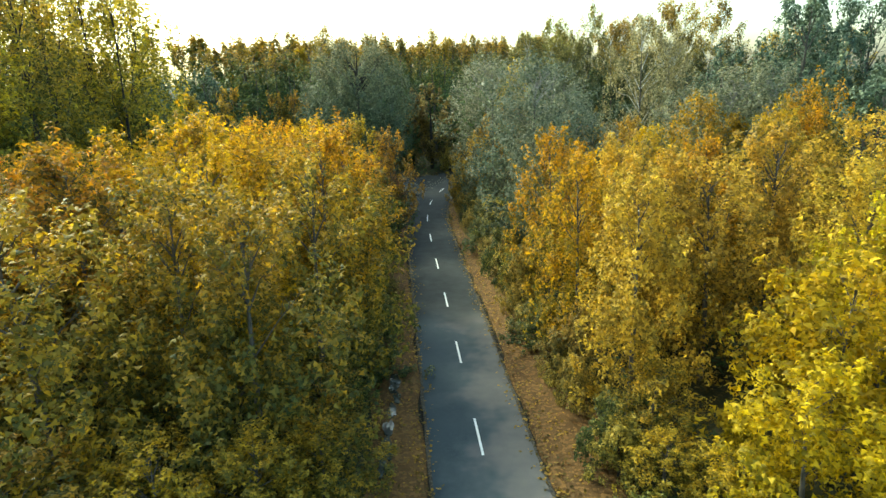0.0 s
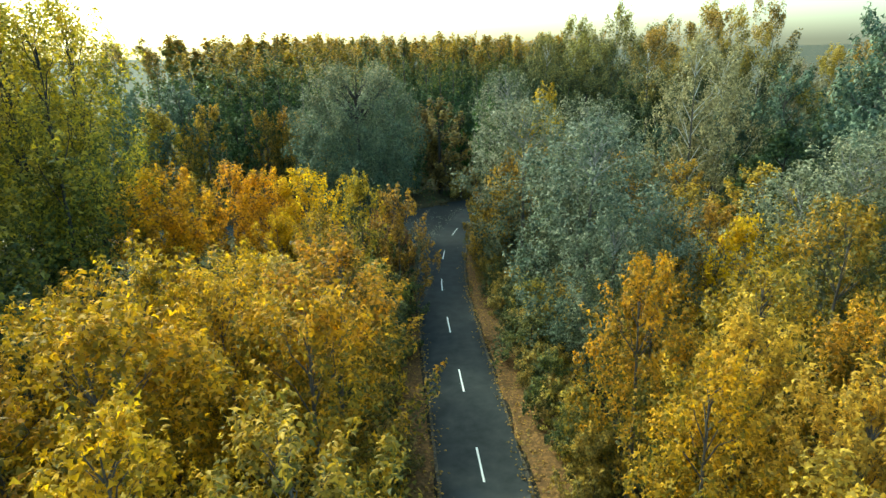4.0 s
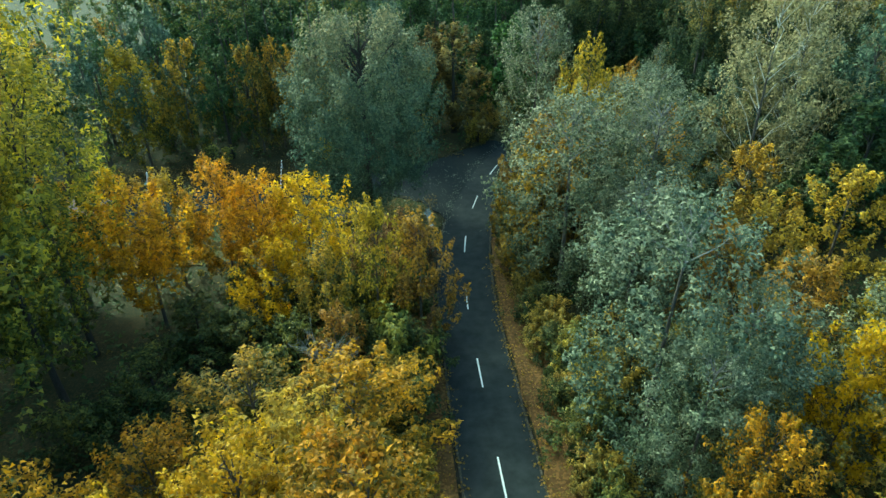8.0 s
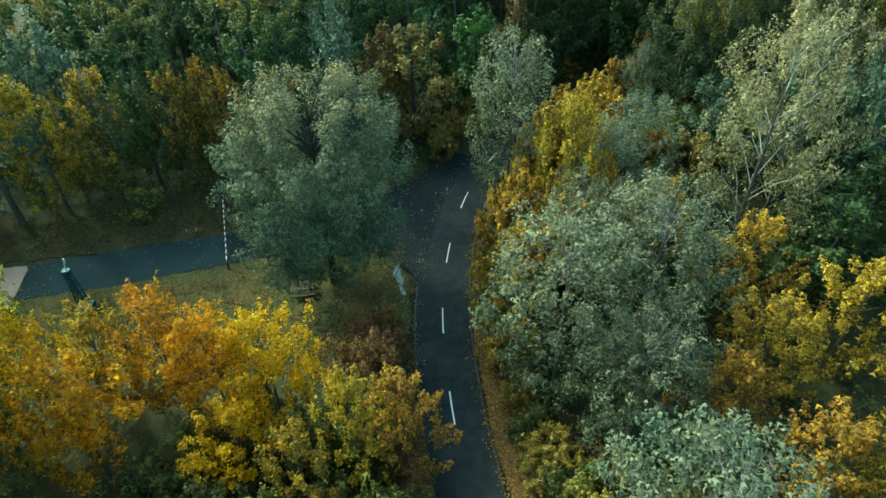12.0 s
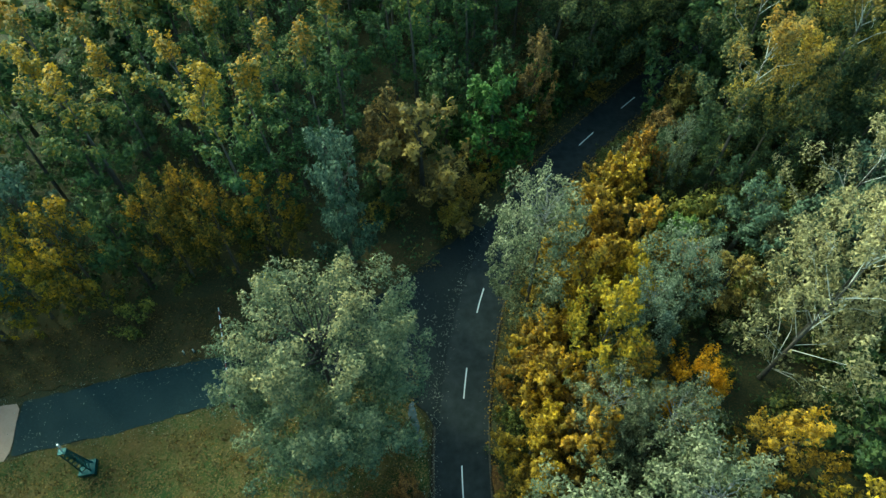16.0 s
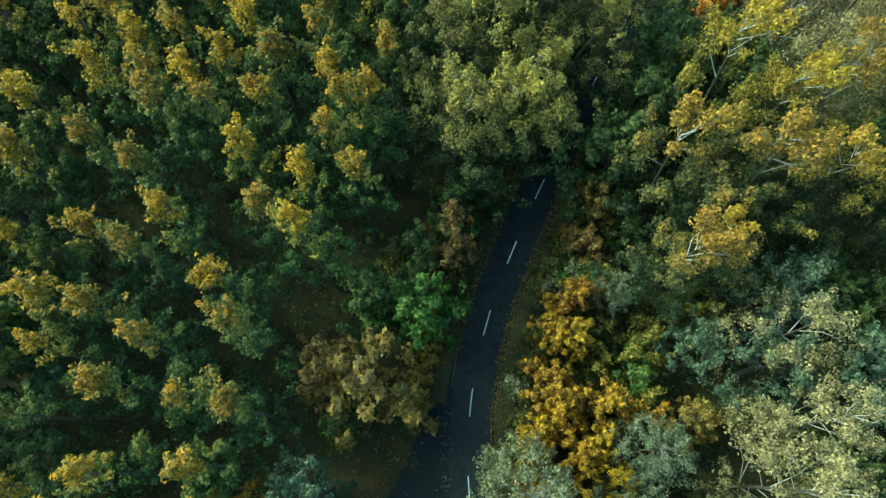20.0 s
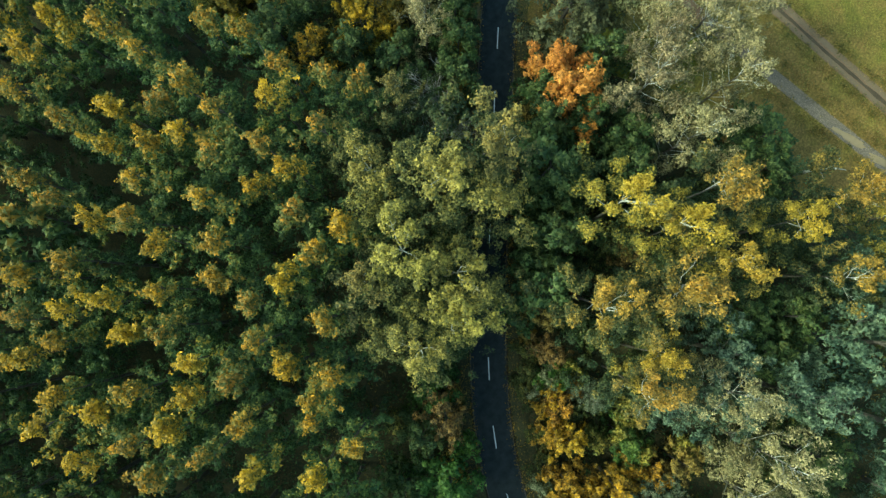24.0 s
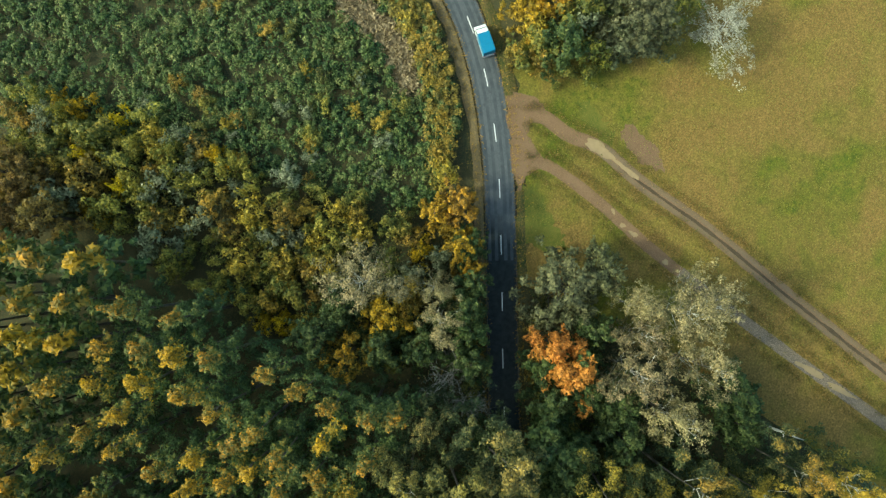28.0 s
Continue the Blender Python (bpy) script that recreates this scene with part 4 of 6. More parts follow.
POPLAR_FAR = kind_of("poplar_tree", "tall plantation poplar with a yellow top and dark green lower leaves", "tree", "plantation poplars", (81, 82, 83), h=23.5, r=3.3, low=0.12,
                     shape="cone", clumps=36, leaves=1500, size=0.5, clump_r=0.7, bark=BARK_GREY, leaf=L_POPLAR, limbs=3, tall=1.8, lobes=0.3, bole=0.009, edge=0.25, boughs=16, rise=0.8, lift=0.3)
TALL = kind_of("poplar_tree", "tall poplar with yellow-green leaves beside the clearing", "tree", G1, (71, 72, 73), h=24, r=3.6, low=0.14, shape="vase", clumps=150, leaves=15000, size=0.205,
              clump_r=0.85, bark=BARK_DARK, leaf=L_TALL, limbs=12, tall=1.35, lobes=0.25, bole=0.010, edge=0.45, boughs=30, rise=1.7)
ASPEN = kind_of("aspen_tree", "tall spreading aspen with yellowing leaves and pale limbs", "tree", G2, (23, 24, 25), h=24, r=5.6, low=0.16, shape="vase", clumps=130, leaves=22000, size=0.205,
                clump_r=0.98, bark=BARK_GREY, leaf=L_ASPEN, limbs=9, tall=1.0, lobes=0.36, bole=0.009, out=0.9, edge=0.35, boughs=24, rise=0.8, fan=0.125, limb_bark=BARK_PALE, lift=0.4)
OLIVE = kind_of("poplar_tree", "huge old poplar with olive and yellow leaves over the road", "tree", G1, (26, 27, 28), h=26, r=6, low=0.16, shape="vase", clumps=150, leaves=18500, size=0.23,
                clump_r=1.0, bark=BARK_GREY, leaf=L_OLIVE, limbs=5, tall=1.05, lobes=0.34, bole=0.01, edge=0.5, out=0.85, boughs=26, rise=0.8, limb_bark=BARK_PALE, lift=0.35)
TAN = kind_of("white_poplar", "thinning poplar with faded tan leaves and white limbs", "tree", G2, (29, 30, 31), h=20.5, r=6, low=0.16, shape="vase", clumps=150, leaves=15500, size=0.2,
              clump_r=0.98, bark=BARK_GREY, leaf=L_TAN, limbs=24, tall=1.0, lobes=0.26, bole=0.011, out=0.9, edge=0.4, boughs=24, rise=0.7, fan=0.15, limb_bark=BARK_PALE, lift=0.35)
CREAM = kind_of("white_poplar", "pale tree with sparse cream leaves and white branches", "tree", G2, (103,), h=20.5, r=6, low=0.16, shape="vase", clumps=150, leaves=9000, size=0.2,
              clump_r=0.98, bark=BARK_GREY, leaf=L_CREAM, limbs=24, tall=1.0, lobes=0.26, bole=0.011, out=0.9, edge=0.4, boughs=24, rise=0.7, fan=0.15, limb_bark=BARK_PALE, lift=0.35)
GREEN = kind_of("broadleaf_tree", "dense broadleaf tree with dark green leaves", "tree", G2, (32, 33, 34), h=13, r=4.2, low=0.10, shape="dome", clumps=80, leaves=6200, size=0.32,
                clump_r=0.95, bark=BARK_DARK, leaf=L_GREEN, limbs=7, lobes=0.18, edge=0.4, boughs=22, rise=0.8)
FRESH = kind_of("broadleaf_tree", "round broadleaf tree with fresh green leaves", "tree", G2, (104, 105), h=13, r=4.2, low=0.10, shape="dome", clumps=80, leaves=6200, size=0.32,
                clump_r=0.95, bark=BARK_DARK, leaf=L_FRESH, limbs=7, lobes=0.18, edge=0.4, boughs=22, rise=0.8)
BROWN = kind_of("broadleaf_tree", "broadleaf tree with brownish autumn leaves", "tree", G2, (35, 36, 37), h=13, r=4.2, low=0.10, shape="dome", clumps=80, leaves=6000, size=0.32,
                clump_r=0.8, bark=BARK_DARK, leaf=L_BROWN, limbs=7, tall=1.2, lobes=0.2, edge=0.4, boughs=24, rise=1.0)
GOLD = kind_of("maple_tree", "low maple with golden orange leaves beside the road", "tree", G1, (38, 39, 40), h=10.5, r=3.6, low=0.08, shape="dome", clumps=80, leaves=6400, size=0.3,
               clump_r=0.6, bark=BARK_GREY, leaf=L_GOLD, limbs=7, tall=1.3, lobes=0.2, edge=0.4, boughs=24, rise=1.0)
ORANGE = kind_of("oak_tree", "oak with glowing orange leaves", "tree", G2, (41,), h=12, r=3.4, low=0.3, shape="vase", clumps=64, leaves=6400, size=0.27,
                 clump_r=1.05, bark=BARK_DARK, leaf=L_ORANGE, limbs=20, lobes=0.4, boughs=16)
DULL = kind_of("oak_tree", "broad oak with dull grey-green leaves", "tree", G2, (42, 43), h=13, r=5.4, low=0.15, shape="dome", clumps=110, leaves=9000, size=0.32,
               clump_r=1.1, bark=BARK_DARK, leaf=L_GREYGREEN, limbs=24, lobes=0.12, boughs=30)
BUSH = kind_of("bush", "low bush with olive green leaves", "bush", "bushes", (44, 45, 46), h=4, r=2.2, low=0.03, shape="dome", clumps=44, leaves=1500, size=0.24,
               clump_r=0.7, bark=BARK_DARK, leaf=L_SCRUB, limbs=3, lobes=0.2, boughs=12)
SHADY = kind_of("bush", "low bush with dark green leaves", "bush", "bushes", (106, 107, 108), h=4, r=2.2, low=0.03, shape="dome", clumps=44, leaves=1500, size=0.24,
               clump_r=0.7, bark=BARK_DARK, leaf=L_UNDER, limbs=3, lobes=0.2, boughs=12)
UNDER = kind_of("bush", "dense green bush with a few yellow leaves", "bush", "bushes", (91, 92, 93), h=5, r=2.6, low=0.02, shape="dome", clumps=110, leaves=7000, size=0.16,
                clump_r=0.5, bark=BARK_DARK, leaf=L_UNDER, limbs=5, lobes=0.25, boughs=22)
OCHRE = kind_of("bush", "dense bush with yellow-brown leaves", "bush", "bushes", (97, 98, 99), h=5, r=2.6, low=0.02, shape="dome", clumps=110, leaves=7000, size=0.16,
                clump_r=0.5, bark=BARK_DARK, leaf=L_OCHRE, limbs=5, lobes=0.25, boughs=22)
RUSSET = kind_of("bush", "dense bush with russet brown leaves", "bush", "bushes", (101, 102), h=5, r=2.6, low=0.02, shape="dome", clumps=110, leaves=7000, size=0.16,
                clump_r=0.5, bark=BARK_DARK, leaf=L_RUSSET, limbs=5, lobes=0.25, boughs=22)
BUSH4 = kind_of("bush", "low bush with bright yellow leaves", "bush", "bushes", (57, 58), h=4, r=2.2, low=0.03, shape="dome", clumps=44, leaves=1500, size=0.24,
                clump_r=0.7, bark=BARK_DARK, leaf=L_LEMON, limbs=3, lobes=0.2, boughs=12)
BUSH2 = kind_of("bush", "low bush with yellow-brown leaves", "bush", "bushes", (47, 48), h=4, r=2.2, low=0.03, shape="dome", clumps=44, leaves=1500, size=0.24,
                clump_r=0.7, bark=BARK_DARK, leaf=L_OCHRE, limbs=3, lobes=0.2, boughs=12)
BUSH3 = kind_of("bush", "low bush with silvery leaves", "bush", "bushes", (49, 50), h=4, r=2.2, low=0.03, shape="dome", clumps=44, leaves=1500, size=0.24,
                clump_r=0.7, bark=BARK_DARK, leaf=L_SAGE, limbs=3, lobes=0.2, boughs=12)

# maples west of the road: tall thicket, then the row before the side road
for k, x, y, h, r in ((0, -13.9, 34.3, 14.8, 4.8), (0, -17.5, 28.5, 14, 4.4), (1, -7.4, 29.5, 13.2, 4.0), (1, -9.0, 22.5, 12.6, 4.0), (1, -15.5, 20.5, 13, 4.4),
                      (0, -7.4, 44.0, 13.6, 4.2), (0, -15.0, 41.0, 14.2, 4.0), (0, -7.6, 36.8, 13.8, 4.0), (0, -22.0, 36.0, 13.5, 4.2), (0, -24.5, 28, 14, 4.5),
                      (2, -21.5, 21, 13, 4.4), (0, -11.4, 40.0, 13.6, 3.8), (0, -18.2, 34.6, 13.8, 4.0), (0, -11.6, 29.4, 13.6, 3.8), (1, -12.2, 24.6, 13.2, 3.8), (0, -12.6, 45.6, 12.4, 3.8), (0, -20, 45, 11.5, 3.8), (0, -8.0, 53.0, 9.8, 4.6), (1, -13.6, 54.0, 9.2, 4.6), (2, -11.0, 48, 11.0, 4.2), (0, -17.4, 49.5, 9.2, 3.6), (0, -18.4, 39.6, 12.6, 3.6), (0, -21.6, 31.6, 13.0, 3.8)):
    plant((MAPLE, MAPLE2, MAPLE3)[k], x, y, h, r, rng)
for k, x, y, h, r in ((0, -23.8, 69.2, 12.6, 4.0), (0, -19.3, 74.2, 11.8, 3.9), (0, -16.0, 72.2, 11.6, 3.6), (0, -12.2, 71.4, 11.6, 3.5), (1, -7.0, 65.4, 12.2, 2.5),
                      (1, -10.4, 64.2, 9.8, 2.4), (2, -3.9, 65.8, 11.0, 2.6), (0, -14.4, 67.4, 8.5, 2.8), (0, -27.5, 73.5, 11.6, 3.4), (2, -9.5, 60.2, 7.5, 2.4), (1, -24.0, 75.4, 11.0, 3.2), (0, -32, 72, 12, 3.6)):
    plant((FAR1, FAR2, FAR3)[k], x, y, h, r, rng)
for x, y, h, r in ((-6.4, 20.4, 4.6, 2.4), (-8.2, 18.6, 5.4, 2.8), (-11.2, 17.6, 6.0, 3.0), (-14.6, 16.8, 6.4, 3.2), (-7.0, 25.0, 4.6, 2.4), (-6.8, 33.0, 4.6, 2.2), (-6.6, 39.4, 4.4, 2.2), (6.6, 20.6, 3.0, 1.8), (7.2, 23.4, 4.6, 2.2), (8.4, 18.4, 3.6, 2.0)):
    plant(MAPLE2, x, y, h, r, rng, label="young maple with green and yellow leaves below the older trees")
plant(LEMON, 9.8, 17.2, 7.4, 3.0, rng)
plant(BUSH, -5.6, 60.5, 6.0, 2.2, rng)
for x, y, h, r in ((-4.8, 57.0, 4.4, 2.4), (-4.6, 61.6, 5.0, 2.4), (-8.4, 62.0, 5.6, 2.6), (-12.6, 62.6, 5.0, 2.8), (-16.4, 64.6, 4.4, 2.8), (-20.4, 66.4, 4.4, 2.8), (-6.2, 68.2, 6.4, 2.8), (-10.0, 67.0, 6.4, 2.8),
                   (-13.6, 69.6, 5.4, 2.6), (-17.6, 69.4, 5.0, 2.8), (-22.6, 62.0, 3.8, 2.6), (-25.0, 57.0, 4.0, 2.6), (-18.6, 59.0, 3.0, 2.4), (-14.4, 57.8, 3.0, 2.2)):
    plant(UNDER, x, y, h, r, rng, label="dark green bush in the shady thicket")
for x, y, h, r in ((-5.2, 71.6, 8.0, 2.4), (-3.9, 75.0, 4.6, 1.8), (-8.0, 74.2, 5.5, 2.4), (-5.6, 77.6, 3.6, 1.7), (-3.6, 79.6, 2.8, 1.3)):
    plant(RUSSET, x, y, h, r, rng)
# maples and rusty thicket east of the road
for k, x, y, h, r in ((0, 6.9, 39.8, 12.8, 3.2), (0, 6.8, 33.2, 12.0, 3.2), (2, 7.4, 26.3, 11.8, 3.6), (2, 12.5, 29.5, 12.2, 3.8), (1, 18.2, 42.9, 14.6, 3.6),
                      (0, 26.3, 42.7, 15.2, 3.8), (1, 13.0, 40.4, 12.6, 3.4), (0, 9.8, 45.2, 11.4, 3.0), (2, 18.5, 34.0, 13.0, 4.0), (2, 24.5, 35.5, 13.4, 4.2), (2, 9.8, 36.2, 12.2, 3.2), (2, 10.4, 30.8, 12.0, 3.2), (0, 14.4, 35.2, 12.6, 3.4), (1, 22.4, 40.2, 13.8, 3.8), (2, 19.0, 27.6, 12.0, 3.8)):
    plant((MAPLE, MAPLE2, MAPLE3)[k], x, y, h, r, rng)
for k, x, y, h, r in ((1, 14.4, 53.4, 11.4, 3.4), (0, 17.6, 50.2, 11.6, 3.0), (1, 22.5, 49.5, 12.6, 3.8), (2, 19.5, 58.5, 10.6, 3.4), (1, 26.0, 56.5, 11.4, 3.8), (1, 31.5, 50, 13, 4.2),
                      (2, 17.5, 64.4, 9.5, 3.2), (2, 25.6, 76.0, 10.4, 3.5), (2, 22.6, 68.0, 9.8, 3.4), (2, 29.5, 68.5, 11.2, 3.8), (1, 35.5, 61, 12, 4.2), (0, 20.4, 81.6, 10.4, 3.0)):
    plant((FAR1, FAR2, FAR3)[k], x, y, h, r, rng)
for x, y, h, r in ((13.2, 20.8, 9.8, 4.2), (15.6, 15.6, 9.2, 3.8), (-23.0, 24.0, 12.5, 4.2), (17.8, 24.0, 10.5, 3.6)):
    plant(LEMON, x, y, h, r, rng)
# silver trees east of the road
for k, x, y, h, r in ((0, 8.6, 53.6, 17.6, 5.2), (0, 12.2, 51.6, 13.4, 3.4), (0, 8.8, 48.8, 12.8, 3.0), (1, 7.9, 70.4, 17.6, 5.2), (1, 14.8, 72.2, 17.4, 5.0), (1, 11.6, 65.2, 13.5, 4.0), (1, 10.6, 94.4, 19.2, 4.4),
                      (0, 22.8, 91.4, 13.6, 3.8), (0, 18.0, 87.8, 13.2, 3.4), (1, 16.2, 78.4, 13.5, 3.6), (1, 12.6, 80.6, 13.0, 3.4)):
    plant((SILVER, GREYED)[k], x, y, h, r, rng)
for x, y, h, r in ((21.2, 50.2, 14.8, 4.4), (25.0, 51.0, 16.2, 4.8), (28.8, 52.6, 16.6, 5.0)):
    plant(GREYED, x, y, h, r, rng, label="pale olive poplar above the rusty thicket")
plant(GREEN, 38.6, 79.0, 12.5, 4.8, rng)
plant(GREEN, 33.4, 76.0, 10.5, 4.0, rng)
# low gold crowns hanging over the road edge
for x, y, h, r in ((5.6, 73.6, 6.5, 2.4), (6.2, 77.2, 8.0, 2.6), (7.0, 80.4, 8.5, 2.6), (8.4, 84.6, 9.0, 2.6), (10.0, 88.6, 9.5, 2.6), (12.6, 93.4, 9.0, 2.6), (15.4, 98.0, 8.5, 2.6), (19.0, 102.0, 8.5, 2.6), (22.6, 105.6, 8.0, 2.4), (26.0, 108.4, 7.0, 2.2)):
    plant(GOLD, x, y, h, r, rng)
for k, x, y, h, r in ((0, 13.4, 85.6, 17.6, 3.6), (1, 10.6, 79.0, 11.6, 3.0), (1, 9.8, 84.6, 10.5, 2.6), (1, 13.6, 91.0, 13.5, 2.8), (1, 18.3, 99.6, 10.6, 3.0), (1, 22.0, 97.0, 11.2, 3.2), (1, 23.2, 104.2, 9.6, 2.8),
                      (1, 17.0, 94.2, 11.0, 2.8), (1, 26.4, 107.3, 9.8, 2.4), (1, 14.4, 97.2, 9.0, 2.4), (1, 7.9, 86.4, 8.4, 2.3), (1, 8.6, 81.6, 8.0, 2.3), (1, 12.0, 82.6, 9.5, 2.8), (0, 15.2, 83.0, 12.5, 3.0), (1, 10.4, 89.0, 9.0, 2.4), (1, 19.8, 94.4, 9.0, 2.6), (0, 18.6, 91.0, 11.5, 2.6), (1, 25.4, 93.0, 8.5, 2.6)):
    plant((FAR2, GOLD)[k], x, y, h, r, rng)
for x, y, h, r in ((34.2, 115.6, 9.4, 2.6), (31.0, 111.8, 7.6, 2.4), (28.6, 91.2, 9.0, 3.0), (47.6, 111.2, 9.0, 2.8)):
    plant(BROWN, x, y, h, r, rng)
for x, y, h, r in ((29.2, 105.6, 12.2, 1.8), (30.0, 83.4, 23.0, 5.4), (35.2, 86.4, 22.0, 5.0), (38.4, 93.8, 20.5, 4.6)):
    plant(TAN if x > 29.5 else SILVER, x, y, h, r, rng)
for x, y, h, r in ((37.6, 92.0, 14.2, 4.2), (33.4, 97.0, 11.4, 3.2), (42.5, 96.0, 15.0, 4.2), (43.0, 86.5, 19.0, 4.8), (46.5, 75.0, 24.5, 5.4), (40.5, 67.5, 16.0, 4.8), (52.0, 84.0, 25.6, 5.6), (58.0, 79.0, 25.0, 5.0), (61.0, 88.0, 26.0, 5.0)):
    plant(TEAL, x, y, h, r, rng)
# tall aspens east of the bend
for x, y, h, r in ((33.4, 104.2, 23.6, 5.0), (37.0, 104.0, 21.4, 4.0), (38.6, 112.6, 24.6, 5.2), (43.6, 106.8, 26.4, 5.4), (47.4, 116.8, 27.8, 5.2), (53.6, 110.4, 27.8, 5.6), (49.0, 104.0, 24.0, 4.6), (48.8, 110.6, 26.6, 4.4)):
    plant(ASPEN, x, y, h, r, rng)
for x, y, h, r in ((62.8, 97.2, 21.8, 4.8), (57.6, 99.6, 21.0, 4.4), (64.6, 90.4, 21.0, 4.6), (56.0, 92.0, 21.5, 4.6)):
    plant(ASPEN, x, y, h, r, rng)
# faded poplars beside the meadow
for x, y, h, r in ((63.4, 121.0, 20.6, 5.0), (73.6, 119.6, 20.0, 5.4), (60.6, 113.6, 20.6, 4.6), (69.0, 113.2, 20.2, 4.6), (68.4, 122.6, 18.0, 3.6), (55.0, 160.2, 21.4, 5.8), (77.0, 117.0, 19.0, 5.0), (72.0, 124.6, 16.0, 3.4)):
    plant(TAN, x, y, h, r, rng)
# old poplars leaning over the road
for x, y, h, r, le, to in ((22.6, 127.6, 24.0, 5.0, 4, -1.0), (26.4, 127.4, 23.0, 5.6, 9, -1.0), (30.0, 129.6, 22.5, 5.6, 12, -1.0), (30.6, 134.6, 27.0, 5.4, 3, -1.0), (25.6, 134.8, 24.0, 4.8, 0, 0),
                           (37.4, 136.0, 28.4, 6.2, 6, -1.0), (42.4, 135.2, 26.0, 6.0, 13, -1.0), (43.8, 143.4, 23.8, 3.2, 0, 0), (36.0, 141.0, 25.0, 4.4, 0, 0), (38.2, 131.4, 23.5, 5.2, 13, -1.0)):
    plant(OLIVE, x, y, h, r, rng, le, to)
# mixed trees round the bend and the junction
for x, y, h, r in ((11.6, 114.0, 14.0, 4.4), (18.6, 120.6, 9.0, 3.2), (29.0, 108.6, 6.0, 2.4), (27.0, 97.0, 7.0, 3.0)):
    plant(FRESH, x, y, h, r, rng)
plant(WILLOW, -7.9, 86.2, 20.4, 7.0, rng)
for k, x, y, h, r in ((0, -5.4, 103.6, 19.4, 3.7), (1, 3.2, 110.2, 14.0, 5.4), (1, 17.6, 119.0, 14.0, 3.2), (1, 0.0, 113.6, 13.4, 3.6), (2, 7.4, 117.4, 13.0, 3.6), (2, -1.4, 109.0, 9, 2.8),
                      (2, 14.2, 119.6, 12.0, 3.4), (2, 20.6, 123.4, 10.0, 3.0), (2, 39.6, 119.6, 7.0, 2.6), (2, 42.6, 121.6, 9.0, 2.8), (2, 48.4, 125.0, 16.8, 5.6), (2, 53.6, 128.4, 13.4, 3.6), (2, 35.4, 110.2, 8.0, 2.6), (2, 61.0, 127.0, 12.5, 3.4), (2, 65.6, 127.4, 11.5, 3.4), (2, 57.6, 124.4, 13.0, 3.2), (2, 36.6, 117.4, 16.5, 4.6), (2, 42.2, 120.2, 17.0, 4.6), (2, 47.4, 122.0, 16.5, 4.4), (2, 24.0, 122.6, 10.0, 3.2), (2, 30.6, 127.0, 11.0, 3.2), (2, 36.6, 130.6, 12.0, 3.2), (2, 44.4, 133.0, 12.0, 3.4)):
    plant((TEAL, BROWN, GREEN)[k], x, y, h, r, rng)
for k, x, y, h, r in ((1, -29.8, 103.4, 15.0, 3.6), (1, -21.8, 105.2, 14.0, 3.4), (0, -25.8, 104.6, 13.4, 3.2), (1, -17.2, 104.8, 13.4, 2.8), (1, -12.4, 106.2, 12.2, 3.0), (1, -35.4, 103.0, 14.6, 3.8), (2, -39.5, 101.4, 17.5, 4.2),
                      (0, -45, 103, 15, 4.2), (1, -19.4, 107.0, 14, 3.0), (2, -34.0, 108, 18, 4.0)):
    plant((GREEN, FAR2, TEAL)[k], x, y, h, r, rng, label="tree at the plantation edge with dark leaves turning yellow" if k < 2 else "")
for k, x, y, h, r in ((0, 60.8, 131.4, 11.8, 3.0), (0, 59.0, 128.0, 13.2, 4.4), (1, 68.4, 134.6, 12.8, 6.6), (1, 73.0, 131.0, 11.4, 4.4), (2, 58.9, 145.4, 14.2, 3.2), (3, 55.8, 147.8, 18.4, 3.8), (3, 59.0, 151.0, 15.0, 3.2),
                      (4, 71.4, 153.8, 10.0, 3.6), (4, 66.4, 150.8, 11.0, 3.2), (4, 68.4, 156.4, 8.0, 3.0), (2, 57.6, 131.4, 10.5, 3.0), (4, 64.0, 147.6, 9.0, 2.6), (2, 62.6, 146.4, 11.5, 3.2), (2, 52.0, 141.0, 12.0, 3.4), (2, 56.4, 143.2, 12.0, 3.2), (2, 67.4, 149.4, 9.5, 2.8)):
    plant((ORANGE, DULL, GREEN, TAN, GOLD)[k], x, y, h, r, rng)
# tall poplars west of the clearing
for x, y, h, r in ((-28.0, 61.0, 24.0, 3.7), (-28.2, 66.4, 24.0, 3.4), (-31.4, 63.4, 25.0, 4.0), (-31.8, 73.8, 26.0, 4.0), (-28.6, 47.4, 23.5, 3.6), (-30.5, 53.8, 24.5, 4.0), (-29.6, 43.4, 23.5, 3.8),
                   (-35.0, 58.6, 25, 4.0), (-34.0, 67.2, 25, 4.0), (-33.0, 48.0, 24, 4.0), (-39.0, 53.0, 25, 4.2), (-39.5, 62.0, 25, 4.2), (-38.0, 44.0, 24.5, 4.2), (-39.0, 76.0, 26, 4.2), (-45, 68, 26, 4.4), (-45, 82, 26, 4.4)):
    plant(TALL, x, y, h + 1.2, r, rng)

# ---------------------------------------------------------------- poplar plantation
PLANT_A = [(25.9, 176.9), (30.0, 177.1), (32.2, 170.7), (32.4, 166.3), (22.1, 174.8), (29.4, 162.7), (32.7, 160.9), (39.2, 163.6), (40.0, 158.9), (39.6, 154.8), (41.3, 149.8),
           (42.6, 147.0), (36.3, 153.1), (31.7, 156.8), (28.0, 158.9), (26.1, 165.9), (22.1, 169.2), (22.4, 164.3), (25.0, 161.3), (28.1, 154.6), (31.7, 151.3), (30.9, 147.3),
           (27.6, 149.6), (23.8, 152.8), (21.5, 159.6), (14.8, 165.9), (14.8, 169.6), (11.5, 167.2), (15.5, 161.3), (18.2, 157.8), (17.4, 153.7)]
